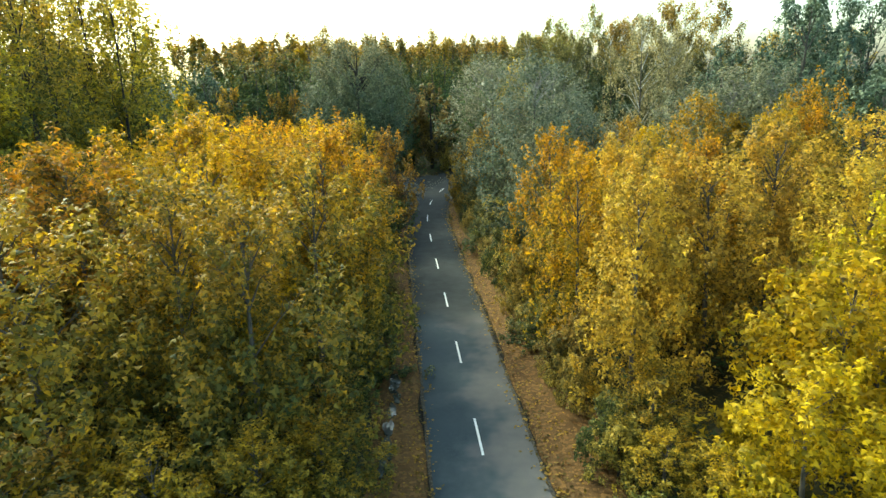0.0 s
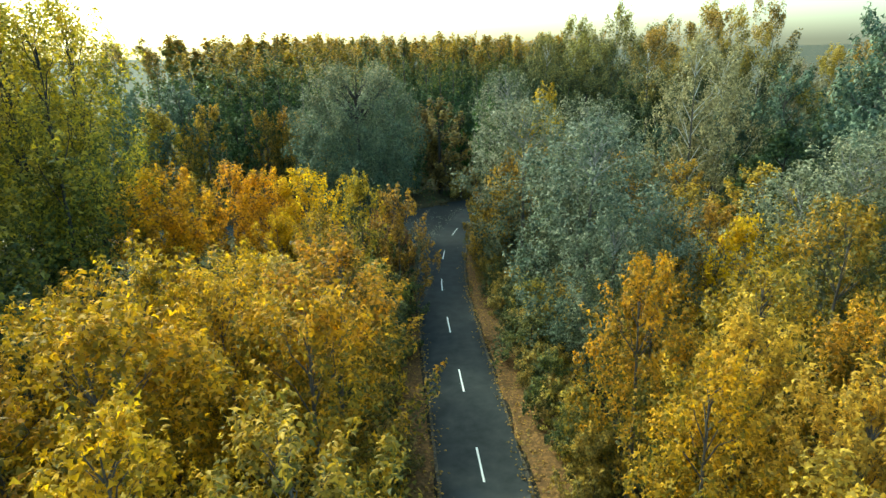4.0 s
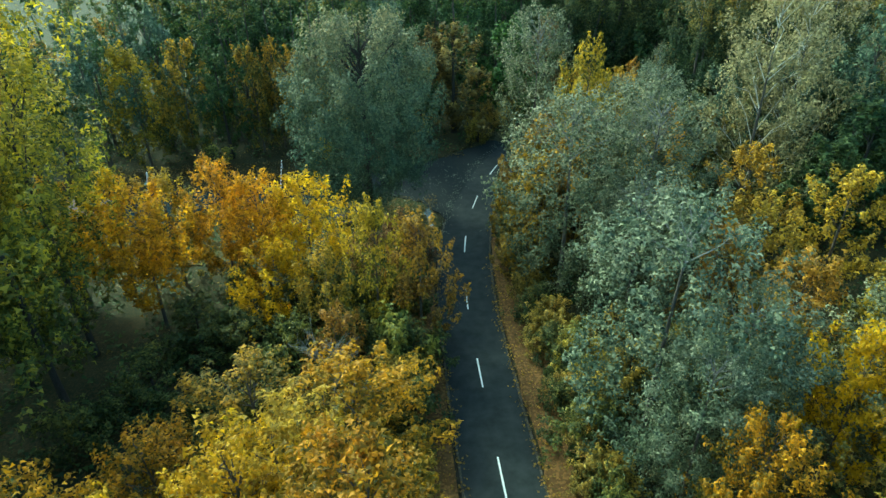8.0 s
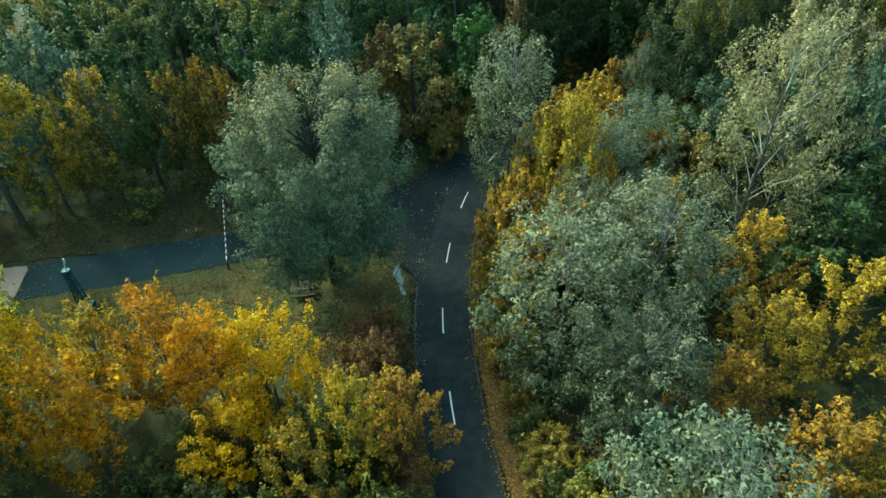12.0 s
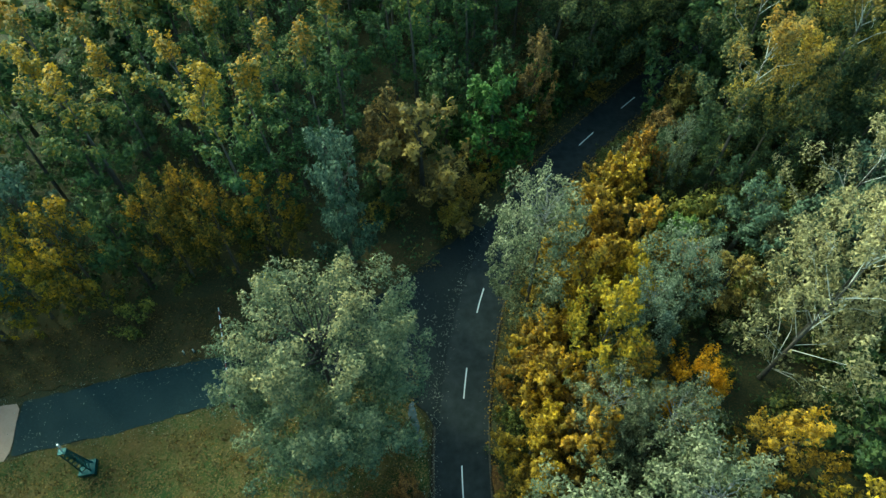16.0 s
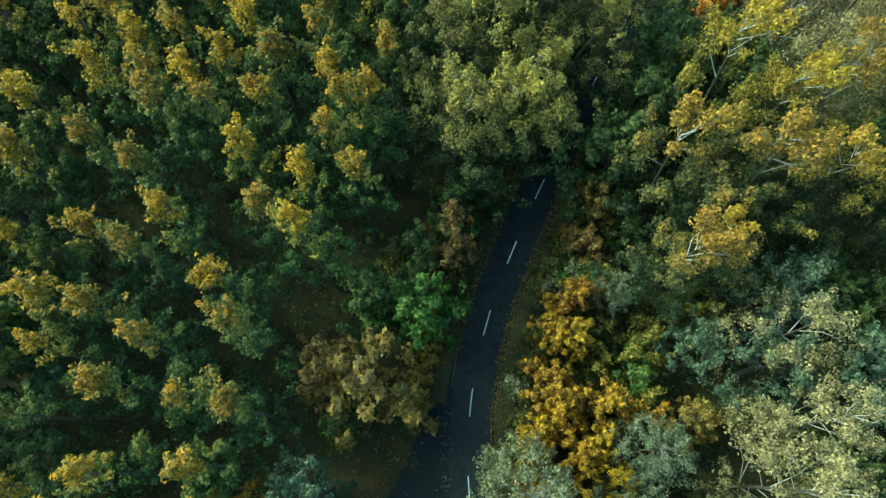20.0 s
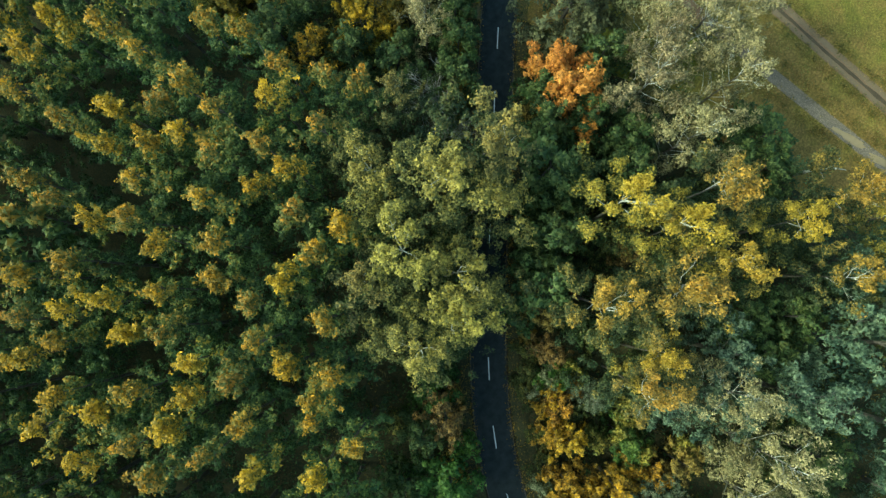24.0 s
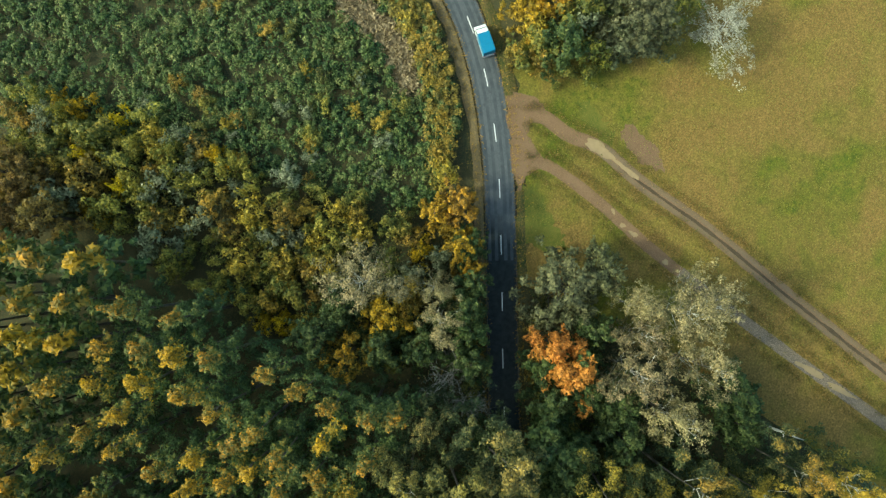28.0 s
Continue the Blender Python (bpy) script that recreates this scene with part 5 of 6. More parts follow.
PLANT_B = [(21.0, 148.5), (27.5, 144.9), (25.6, 140.6), (7.4, 162.5), (10.8, 160.5), (7.0, 157.7), (3.8, 160.8), (9.9, 154.6), (13.8, 150.7), (17.4, 147.6), (17.6, 143.0),
           (21.6, 141.0), (15.0, 140.0), (8.0, 151.6), (10.6, 147.9), (3.4, 156.7), (0.0, 158.7), (9.9, 143.9), (10.3, 139.9), (6.4, 142.3), (14.2, 136.1), (16.6, 131.8),
           (-0.9, 153.6), (3.6, 147.5), (0.0, 149.0), (7.5, 136.5), (2.5, 142.4), (-0.7, 144.7), (-4.5, 152.9), (-4.9, 147.9), (3.0, 137.6)]
PLANT_C = [(-1.1, 140.1), (3.7, 133.0), (11.3, 130.9), (7.3, 127.4), (11.6, 125.9), (-25.9, 110.7), (-14.0, 107.2), (-11.0, 109.9), (-16.2, 128.2), (-3.6, 122.7),
           (13.7, 131.9), (-9.5, 115.1), (37.0, 183.2)]


def planted(x, y):
    """Whether a place lies inside the plantation."""
    north = 202 if x < 40.5 else 168 - (x - 40.5) * 7
    east = min(43, 14 + (y - 121) * 1.05)
    return 106 + max(0, x + 4) * 0.9 < y < north and -44 < x < east and road_gap(x, y) > 11


spots = [*PLANT_A, *PLANT_B, *PLANT_C]
rp = np.random.default_rng(21)
turn = radians(24)
for i in range(-40, 60):
    for j in range(-40, 60):
        gx, gy = 4.9 * i + rp.normal(0, 0.45), 4.9 * j + rp.normal(0, 0.45)
        x, y = gx * math.cos(turn) - gy * math.sin(turn), 110 + gx * math.sin(turn) + gy * math.cos(turn)
        if planted(x, y) and min(math.hypot(x - a, y - b) for a, b in spots) > 4.1 and min(math.hypot(x - a, y - b) / (0.55 * c + 1.6) for a, b, c in TAKEN) > 1:
            spots.append((x, y))
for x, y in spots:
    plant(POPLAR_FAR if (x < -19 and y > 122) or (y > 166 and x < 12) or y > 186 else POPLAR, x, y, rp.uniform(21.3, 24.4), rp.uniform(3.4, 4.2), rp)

# far and hidden woodland that closes the view
rf = np.random.default_rng(31)
for cx, cy, w, d, n, kinds in ((52, 60, 18, 26, 9, (TEAL, FAR2, GREEN)), (66, 104, 3, 4, 2, (GREEN,)), (40, 40, 12, 16, 7, (FAR2, FAR3, TEAL)), (-34, 28, 10, 18, 9, (FAR1, FAR2, GREEN)),
                               (-60, 70, 12, 30, 9, (POPLAR_FAR, TEAL)), (-68, 115, 10, 30, 10, (POPLAR_FAR, TEAL)), (-53, 112, 7, 16, 10, (POPLAR_FAR, FAR2)), (-52, 74, 6, 14, 6, (TEAL, POPLAR_FAR)), (104, 159, 5, 7, 9, (GREEN, FAR2, GOLD)), (109, 148, 3, 4, 4, (GREEN, DULL)), (58, 120, 4, 4, 2, (GREEN,)), (30, 20, 12, 14, 6, (FAR2, FAR3)),
                               (20, 206, 14, 7, 16, (POPLAR_FAR,)), (47, 154, 6, 8, 12, (GREEN, FAR2, GREEN)), (36, 211, 6, 9, 7, (BROWN, FAR2)), (-30, 200, 30, 6, 12, (POPLAR_FAR,)), (44, 88, 8, 8, 3, (GREEN,))):
    for _ in range(n):
        for _ in range(40):
            x, y = cx + rf.uniform(-w, w), cy + rf.uniform(-d, d)
            if road_gap(x, y) > 7 and min(math.hypot(x - a, y - b) / (0.6 * c + 1.9) for a, b, c in TAKEN) > 1:
                k = kinds[rf.integers(len(kinds))]
                plant(k, x, y, k["h"] * rf.uniform(0.8, 1.05), k["r"] * rf.uniform(0.85, 1.05), rf)
                break


def in_junction(x, y):
    return -60 < x < 5 and 77 < y < 104


# bushes in the overgrown strip beside the weed field
rb = np.random.default_rng(41)
for x, y, h, r, k in ((47.0, 205.0, 8.5, 3.6, 1), (50.8, 194.5, 7.5, 3.4, 2), (54.5, 180.6, 7.6, 3.0, 1), (52.9, 207.0, 8.0, 3.4, 0), (53.0, 186.4, 7.2, 3.0, 1), (56.7, 175.7, 8.4, 2.6, 1), (49.6, 186.0, 6.5, 3.0, 2),
                      (47.4, 178.0, 8.0, 3.2, 1), (50.6, 172.4, 7.5, 2.8, 1), (58.6, 170.6, 6.6, 2.6, 0), (47.6, 168.0, 8.5, 3.0, 0), (60.4, 165.0, 6.0, 2.6, 1), (63.6, 160.6, 6.5, 2.6, 0), (43.6, 190.6, 7.8, 3.4, 2),
                      (45.0, 199.0, 7.0, 3.2, 0), (42.0, 207.0, 8.0, 3.6, 2)):
    plant((BUSH, BUSH2, BUSH3)[k], x, y, h, r, rb)
for x, y, h, r, k in ((40.6, 213.0, 9.0, 3.8, 1), (47.6, 212.0, 7.0, 3.4, 0), (58.6, 203.0, 5.0, 2.6, 0), (77.4, 160.8, 5.0, 2.2, 1), (82.6, 163.6, 3.4, 1.6, 1), (86.6, 168.0, 3.0, 1.4, 1), (93.0, 176.0, 3.6, 2.0, 1),
                      (99.0, 156.6, 8.0, 3.6, 0), (96.6, 158.6, 5.4, 2.0, 1), (107.0, 152.4, 9.0, 4.0, 0), (53.6, 166.8, 7.0, 2.4, 1), (57.6, 158.8, 7.0, 2.6, 0), (75.0, 158.4, 5.0, 2.4, 1),
                      (90.5, 170.5, 3.2, 1.4, 1), (102.6, 153.6, 8.4, 3.4, 0), (98.2, 150.4, 4.6, 2.0, 0), (99.8, 147.4, 4.4, 2.0, 0), (102.6, 148.2, 7.0, 3.0, 0), (105.6, 146.0, 7.5, 3.2, 2), (109.2, 144.2, 8.0, 3.2, 2), (112.6, 141.4, 7.5, 3.0, 0),
                      (101.0, 157.6, 8.0, 2.8, 1), (97.6, 154.4, 6.0, 2.2, 1), (104.6, 151.6, 9.0, 3.2, 2), (115.6, 140.0, 8.0, 3.2, 0)):
    plant((BUSH, BUSH2, BUSH3)[k], x, y, h, r, rb)
far_spots = []
for _ in range(620):
    y = rb.uniform(150, 222)
    x = rb.uniform(38, 60 + (190 - y) * 0.22)
    if not planted(x, y) and road_gap(x, y) > 6 and min(math.hypot(x - a, y - b) / (0.5 * c + 1.0) for a, b, c in TAKEN) > 1:
        k = (BUSH, BUSH4, BUSH2, BUSH3, BUSH, BUSH2, BUSH)[rb.integers(7)]
        if k is BUSH and (y > 180 or x < 46):
            far_spots.append((k, x, y, rb.uniform(3.5, 7.5), rb.uniform(1.7, 2.8)))
            TAKEN.append((x, y, 2.2))
        else:
            plant(k, x, y, rb.uniform(3.5, 7.5), rb.uniform(1.7, 2.8), rb)
thicket("thicket", far_spots, rb, "olive green thicket beside the weed field")
for x, y, h, r, k in ((5.4, 77.6, 3.4, 1.6, 1), (6.2, 61.0, 4.0, 1.8, 0), (5.8, 66.0, 3.0, 1.5, 1), (12.0, 58.6, 5.0, 2.2, 0), (20.6, 74.6, 5.0, 2.2, 0), (27.4, 99.4, 7.0, 2.2, 0), (25.2, 100.8, 5.6, 2.0, 0), (31.2, 101.0, 5.5, 2.2, 0),
                      (26.8, 95.4, 6.4, 2.4, 0), (30.8, 90.6, 6.0, 2.2, 0), (37.6, 99.0, 6.5, 2.4, 0), (25.4, 110.2, 4.2, 1.4, 2), (27.6, 109.6, 6.5, 1.6, 2), (16.0, 103.0, 4.5, 1.6, 2), (-1.8, 107.8, 4, 1.8, 1), (6.0, 106.6, 3.2, 1.4, 1),
                      (-14.0, 101.6, 3.0, 1.8, 1), (-27.0, 100.4, 3.2, 2.0, 0), (30.6, 107.4, 6.0, 2.2, 0), (33.6, 100.6, 6.5, 2.4, 0), (35.6, 107.0, 6.0, 2.2, 0), (29.4, 98.0, 5.0, 2.0, 0), (40.4, 102.6, 6.0, 2.4, 0)):
    plant((BUSH, BUSH2, BUSH3)[k], x, y, h, r, rb)
for y in np.arange(16, 78, 2.6):
    i = int(np.argmin(np.abs(ROAD[:, 1] - y - rb.normal(0, 0.6))))
    q = ROAD[i] + ROAD_N[i] * rb.uniform(4.7, 5.4)
    plant((OCHRE, UNDER, OCHRE)[rb.integers(3)], q[0], q[1], rb.uniform(1.8, 3.4), rb.uniform(1.1, 1.6), rb, label="low roadside bush with yellowing leaves")
for x, y, h, r in ((6.4, 56.8, 3.6, 1.8), (6.8, 60.2, 4.2, 2.0), (9.4, 58.4, 4.6, 2.2), (6.2, 63.4, 3.4, 1.8), (12.4, 59.4, 5.0, 2.4), (15.0, 57.0, 5.4, 2.4), (9.6, 62.0, 4.4, 2.2), (15.6, 61.4, 5.4, 2.4)):
    plant(OCHRE, x, y, h, r, rb)
for s in np.arange(120, 262, 2.7):
    for side in (-1, 1):
        q = ROAD[int(s)] + ROAD_N[int(s)] * side * rb.uniform(4.6, 6.2)
        if not in_junction(q[0], q[1]) and rb.random() < 0.9:
            plant((UNDER, UNDER, OCHRE)[rb.integers(3)], q[0], q[1], rb.uniform(2.0, 4.6), rb.uniform(1.3, 2.2), rb, label="low bush at the shady road edge")
floor_spots = []
for _ in range(170):
    x, y = rb.uniform(20, 62), rb.uniform(74, 128)
    if 6.2 < road_gap(x, y) and y < 82 + x and min(math.hypot(x - a, y - b) / (0.35 * c + 0.8) for a, b, c in TAKEN) > 1:
        floor_spots.append((SHADY, x, y, rb.uniform(2.4, 5.0), rb.uniform(1.6, 2.6)))
        TAKEN.append((x, y, 2.0))
thicket("thicket", floor_spots, rb, "dark green thicket on the woodland floor")
for _ in range(46):
    x, y = rb.uniform(-30, 40), rb.uniform(15, 130)
    if 6.2 < road_gap(x, y) < 40 and not (-46 < x < 3 and 76 < y < 103) and not (-40 < x < -8 and 46 < y < 73) and min(math.hypot(x - a, y - b) / (0.45 * c + 1.0) for a, b, c in TAKEN) > 1:
        plant((BUSH, BUSH, BUSH2)[rb.integers(3)], x, y, rb.uniform(2.2, 4.2), rb.uniform(1.5, 2.4), rb)


def bare_tree(x, y, h, r, seed, bark=BARK_ASH, label="leafless dead tree with ashen grey twigs"):
    """A leafless grey tree: trunk and twigs forking three times."""
    rng = np.random.default_rng(seed)
    trunk, twigs = Tubes(), Tubes()

    def grow(p, d, length, rad, depth):
        mid = p + d * length * 0.5 + Vector(rng.normal(0, 0.06, 3)) * length
        end = p + d * length
        (trunk if depth == 0 else twigs).add([p, mid, end], [rad, rad * 0.75, rad * 0.5], 6 if depth == 0 else 4)
        if depth < 4:
            for _ in range(4 if depth else 8):
                a = (d + Vector(rng.normal(0, 0.55, 3)) + Vector((0, 0, 0.10))).normalized()
                grow(p.lerp(end, rng.uniform(0.4, 1.0)), a, length * rng.uniform(0.45, 0.72), rad * 0.5, depth + 1)
    grow(Vector((0, 0, 0)), Vector((0.05, 0, 1)), h * 0.42, 0.16, 0)
    root = tagged(new("bare_tree"), label, "tree", G1)
    root.matrix_basis = pose(x, y, -0.1) @ Matrix.Diagonal((r / 3.4, r / 3.4, 1, 1))
    part("trunk", trunk.mesh("trunk", bark), None, root)
    part("crown", twigs.mesh("crown", bark), None, root, "bare grey twigs")


bare_tree(49.4, 141.6, 14.5, 3.6, 3)
bare_tree(46.2, 138.4, 13.0, 3.2, 4)
bare_tree(-9.8, 58.6, 9.0, 3.0, 5)
plant(CREAM, 115.6, 133.4, 9.0, 5.8, rb)

for _ in range(34):
    x, y = rb.uniform(60, 84), rb.uniform(166, 206)
    if road_gap(x, y) > 8:
        plant((BUSH, OCHRE, BUSH3, UNDER)[rb.integers(4)], x, y, rb.uniform(1.8, 3.4), rb.uniform(1.1, 2.0), rb, label="low bush standing among the tall weeds")

# fallen or snapped white trunk beside the gravel track
snag = tagged(new("snag"), "broken white tree trunk without bark", "dead tree", "")
tb = Tubes()
tb.add([(66.4, 99.4, -0.1), (66.4, 99.3, 4.0), (66.5, 99.0, 8.6), (66.7, 98.6, 10.6), (66.9, 97.8, 12.4), (67.1, 97.0, 13.0)], [0.30, 0.25, 0.20, 0.17, 0.12, 0.04], 7)
tb.add([(66.75, 98.3, 11.2), (67.4, 98.0, 12.2), (68.2, 98.2, 12.7)], [0.08, 0.06, 0.02], 5)
tb.add([(66.7, 98.6, 10.6), (65.9, 98.4, 11.4), (65.3, 97.8, 11.7)], [0.07, 0.05, 0.02], 5)
part("trunk", tb.mesh("trunk", BARK_BONE), None, snag)
for x, y, h, r in ((65.4, 103.0, 10.0, 3.2), (64.4, 100.2, 8.6, 2.6), (70.2, 107.0, 8.0, 2.8)):
    plant(GREEN, x, y, h, r, rb)

# ---------------------------------------------------------------- undergrowth, weeds, grass, leaf litter


def scatter(name, seed, places, per, size, spread, high, mat, label, category, upright=0.4):
    """Many small leaves in tufts over the given places, joined as one stretch of growth."""
    rng = np.random.default_rng(seed)
    n = len(places) * per
    c = np.repeat(places, per, axis=0)
    p = np.concatenate([c[:, :2] + rng.normal(0, spread, (n, 2)), (c[:, 2] * rng.random(n) ** 0.7 * high)[:, None] + 0.03], 1)
    nrm = rng.normal(0, upright, (n, 3)) + np.array([0, 0, 1])
    nrm /= np.linalg.norm(nrm, axis=1)[:, None]
    t = np.cross(nrm, rng.normal(0, 1, (n, 3)))
    t /= np.linalg.norm(t, axis=1)[:, None]
    b = np.cross(nrm, t)
    s = (size * rng.uniform(0.5, 1.5, n))[:, None]
    q = np.stack([p - t * s * 0.5, p - b * s * 0.34, p + t * s * 0.5, p + b * s * 0.34], 1) if size < 0.2 else np.stack([p - t * s * 0.5 - b * s * 0.36, p - t * s * 0.5 + b * s * 0.36, p + t * s * 0.55], 1)
    return tagged(part(name, leaves_mesh(name, q, mat)), label, category, kind="stuff")


def mounds(name, seed, spots, per, size, wide, mat, label, category):
    """Leafy mounds, one at each x, y, height: sprigs over a rounded top, joined as one stretch of growth."""
    rng = np.random.default_rng(seed)
    n = len(spots) * per
    c = np.repeat(spots, per, axis=0)
    a, q = rng.uniform(0, 2 * np.pi, n), rng.random(n) ** 0.6
    grow = np.repeat(rng.uniform(0.7, 1.4, len(spots)), per)
    out = np.stack([np.cos(a) * q, np.sin(a) * q, np.sqrt(1 - q * q)], 1)
    p = np.stack([c[:, 0] + out[:, 0] * wide * grow, c[:, 1] + out[:, 1] * wide * grow, c[:, 2] * (0.25 + 0.75 * out[:, 2]) * rng.uniform(0.75, 1.05, n)], 1)
    up = out + np.array([0, 0, 0.4]) + rng.normal(0, 0.35, (n, 3))
    up /= np.linalg.norm(up, axis=1)[:, None]
    return tagged(part(name, rosettes_mesh(name, p, up, size * rng.uniform(0.6, 1.35, n), mat, rng)), label, category, kind="stuff")


ru = np.random.default_rng(51)


def places(n, x0, x1, y0, y1, test, tall=(0.6, 1.4)):
    out = []
    while len(out) < n:
        x, y = ru.uniform(x0, x1), ru.uniform(y0, y1)
        if test(x, y):
            out.append((x, y, ru.uniform(*tall)))
    return np.array(out)


def in_open(x, y):
    """The junction, the side road and its grass, or the meadow."""
    return (-60 < x < 4 and 77 < y < 102) or (x > 66 + max(0, 100 - y) * 0.02 and y < 150 and road_gap(x, y) > 6 and x > 72)


STRAW = spline([(91.6, 187.0), (90.4, 182.6), (90.0, 178.0), (87.5, 174.0), (84.6, 170.6)], 0.7)


def weeds(x, y):
    d = road_gap(x, y)
    edge = 52 + (205 - y) * 0.35
    return np.min(np.hypot(*(STRAW - (x, y)).T)) > 2.1 and d > 5.2 and x > edge and y > 158 and x < 116 and (y - 158) > (x - 70) * 0.2 and (x - 94) < (y - 162) * 0.55 - 4


scatter("undergrowth", 1, places(5200, -48, 70, 5, 165, lambda x, y: road_gap(x, y) > 5.4 and not in_open(x, y)), 10, 0.34, 0.45, 1.0, L_GREEN,
        "dark green undergrowth of nettles and brambles on the forest floor", "undergrowth")
scatter("brown_undergrowth", 2, places(2600, -48, 70, 5, 165, lambda x, y: road_gap(x, y) > 5.0 and not in_open(x, y)), 9, 0.26, 0.5, 0.7, L_BROWN,
        "withered yellow-brown undergrowth and fallen leaves", "undergrowth")
mounds("weed_field", 3, places(5600, 40, 116, 158, 250, weeds, (0.9, 2.3)), 30, 0.22, 0.74, L_WEED, "field of tall dense dark green weeds", "weeds")
mounds("roadside_scrub", 8, places(420, 55, 100, 158, 215, lambda x, y: 4.6 < road_gap(x, y) < 11 and weeds(x, y), (1.0, 2.6)), 34, 0.22, 0.8, L_OCHRE, "yellowing scrub between the weed field and the road", "scrub")
tagged(part("straw_patch", strip("straw_patch", STRAW, [(-2.3, -0.05), (-1.9, 0.10), (1.9, 0.10), (2.3, -0.05)], M_STRAW, 0.5, 61)), "flattened pale straw among the weeds", "grass", kind="structure")
scatter("dry_grass", 4, np.array([(*(STRAW[int(q)] + ru.normal(0, 1.1, 2)), ru.uniform(0.4, 0.9)) for q in ru.uniform(0, len(STRAW) - 1, 760)]), 16, 0.5, 0.3, 1.0,
        L_STRAW, "patch of pale dry straw-coloured grass among the weeds", "grass", 1.2)
scatter("meadow_tufts", 5, places(3600, 68, 150, 70, 158, lambda x, y: x > 73 + (y < 100) * 4 and y < 150 and road_gap(x, y) > 5 and np.min(np.hypot(*(T1 - (x, y)).T)) > 1.8 and np.min(np.hypot(*(T2 - (x, y)).T)) > 1.6
                                  and (y < 138 or x < 96) and y > 76, (0.1, 0.3)), 12, 0.15, 0.40, 1.0,
        L_TUFT, "tufts of green grass in the meadow", "grass", 0.9)
edge_spots = []
for line in (T1, T2):
    for _ in range(1500):
        p = line[int(ru.integers(0, len(line) - 60))] + ru.normal(0, 0.3, 2) + np.array([(1 if ru.random() < 0.5 else -1) * ru.uniform(1.15, 2.6), 0])
        if p[1] > 70 and road_gap(p[0], p[1]) > 4.5:
            edge_spots.append((p[0], p[1], ru.uniform(0.12, 0.42)))
scatter("track_grass", 10, np.array(edge_spots), 10, 0.17, 0.28, 1.0, L_TRACKSIDE, "rough dry grass along the farm tracks", "grass", 0.9)
scatter("verge_tufts", 6, places(1500, -44, 3, 77, 102, lambda x, y: road_gap(x, y) > 4.2 and not (-60 < x < -17 and 88.6 < y < 95.8) and not (-18 < x < 6 and 90 < y < 101), (0.15, 0.45)), 12, 0.17, 0.35, 1.0,
        L_BROWN, "tufts of straw and green grass beside the side road", "grass", 0.9)
scatter("pale_leaves", 9, places(620, -17, 6, 78, 103, lambda x, y: road_gap(x, y) > 2.2 and (y > 88 or x > -17) and math.hypot(x + 6, y - 89) < 13, (0.05, 0.12)), 3, 0.13, 0.5, 1.0,
        L_PALE, "small pale willow leaves strewn over the junction", "leaves", 0.4)
strewn = [(ru.uniform(-44, -16), (89.4 if ru.random() < 0.6 else 95.0) + ru.normal(0, 0.5), 0.08) for _ in range(260)]
strewn += [(ru.uniform(-40, -16), ru.uniform(89.5, 95), 0.06) for _ in range(90)]
for _ in range(230):
    k = int(np.argmin(np.abs(ROAD[:, 1] - ru.uniform(74, 104))))
    strewn.append((*(ROAD[k] - ROAD_N[k] * (2.45 + ru.normal(0, 0.22))), 0.10))
scatter("pale_leaves", 11, np.array(strewn), 3, 0.09, 0.3, 1.0, L_PALE, "small pale leaves and grit along the asphalt edges", "leaves", 0.4)
lit = []
for i in range(0, len(ROAD) - 30):
    for side in (-1, 1):
        for _ in range(16):
            o = side * (2.2 + abs(ru.normal(0, 1.2)))
            p = ROAD[i] + ROAD_N[i] * o
            if not in_open(p[0], p[1]) and ROAD[i][1] > 5 and not (side < 0 and 76 < p[1] < 109 and p[0] < 12):
                lit.append((p[0], p[1], 0.10))
scatter("fallen_leaves", 7, np.array(lit), 3, 0.16, 0.25, 1.0, L_GOLD, "scattered orange and brown fallen leaves along the road edges", "leaves", 0.35)

# ---------------------------------------------------------------- small things by the side road
P_STRIPE_W = plain_mat("white_enamel", (0.78, 0.78, 0.76), 0.4)
P_STRIPE_R = plain_mat("dark_red_enamel", (0.16, 0.035, 0.03), 0.4)
P_STEEL = plain_mat("dark_green_steel", (0.014, 0.070, 0.076), 0.5, 0.3)
P_WOOD = plain_mat("dark_wet_wood", (0.045, 0.032, 0.022), 0.8, vary=0.3, scale=12)
P_GALV = plain_mat("galvanised_steel", (0.42, 0.44, 0.45), 0.45, 0.7)

boom = tagged(new("boom_barrier"), "lowered barrier pole striped white and dark across the side road", "barrier")
a, b = Vector((-17.75, 90.2, 1.0)), Vector((-18.95, 100.2, 1.05))
for i in range(21):
    p, q = a.lerp(b, i / 21), a.lerp(b, (i + 1) / 21)
    part("stripe", rod(p, q, 0.055, sides=8), P_STRIPE_R if i % 2 else P_STRIPE_W, boom)
part("post", merged(box((0.16, 0.16, 1.05), (-17.73, 90.0, 0.525), 0.02), box((0.30, 0.30, 0.05), (-17.73, 90.0, 0.025))), P_WOOD, boom)
part("counterweight", box((0.12, 0.34, 0.14), (-17.70, 89.75, 1.0), 0.02), P_WOOD, boom)
part("rest_post", merged(rod((-18.95, 100.1, -0.1), (-18.95, 100.1, 0.98), 0.05), box((0.06, 0.25, 0.08), (-18.95, 100.1, 0.97))), P_GALV, boom)

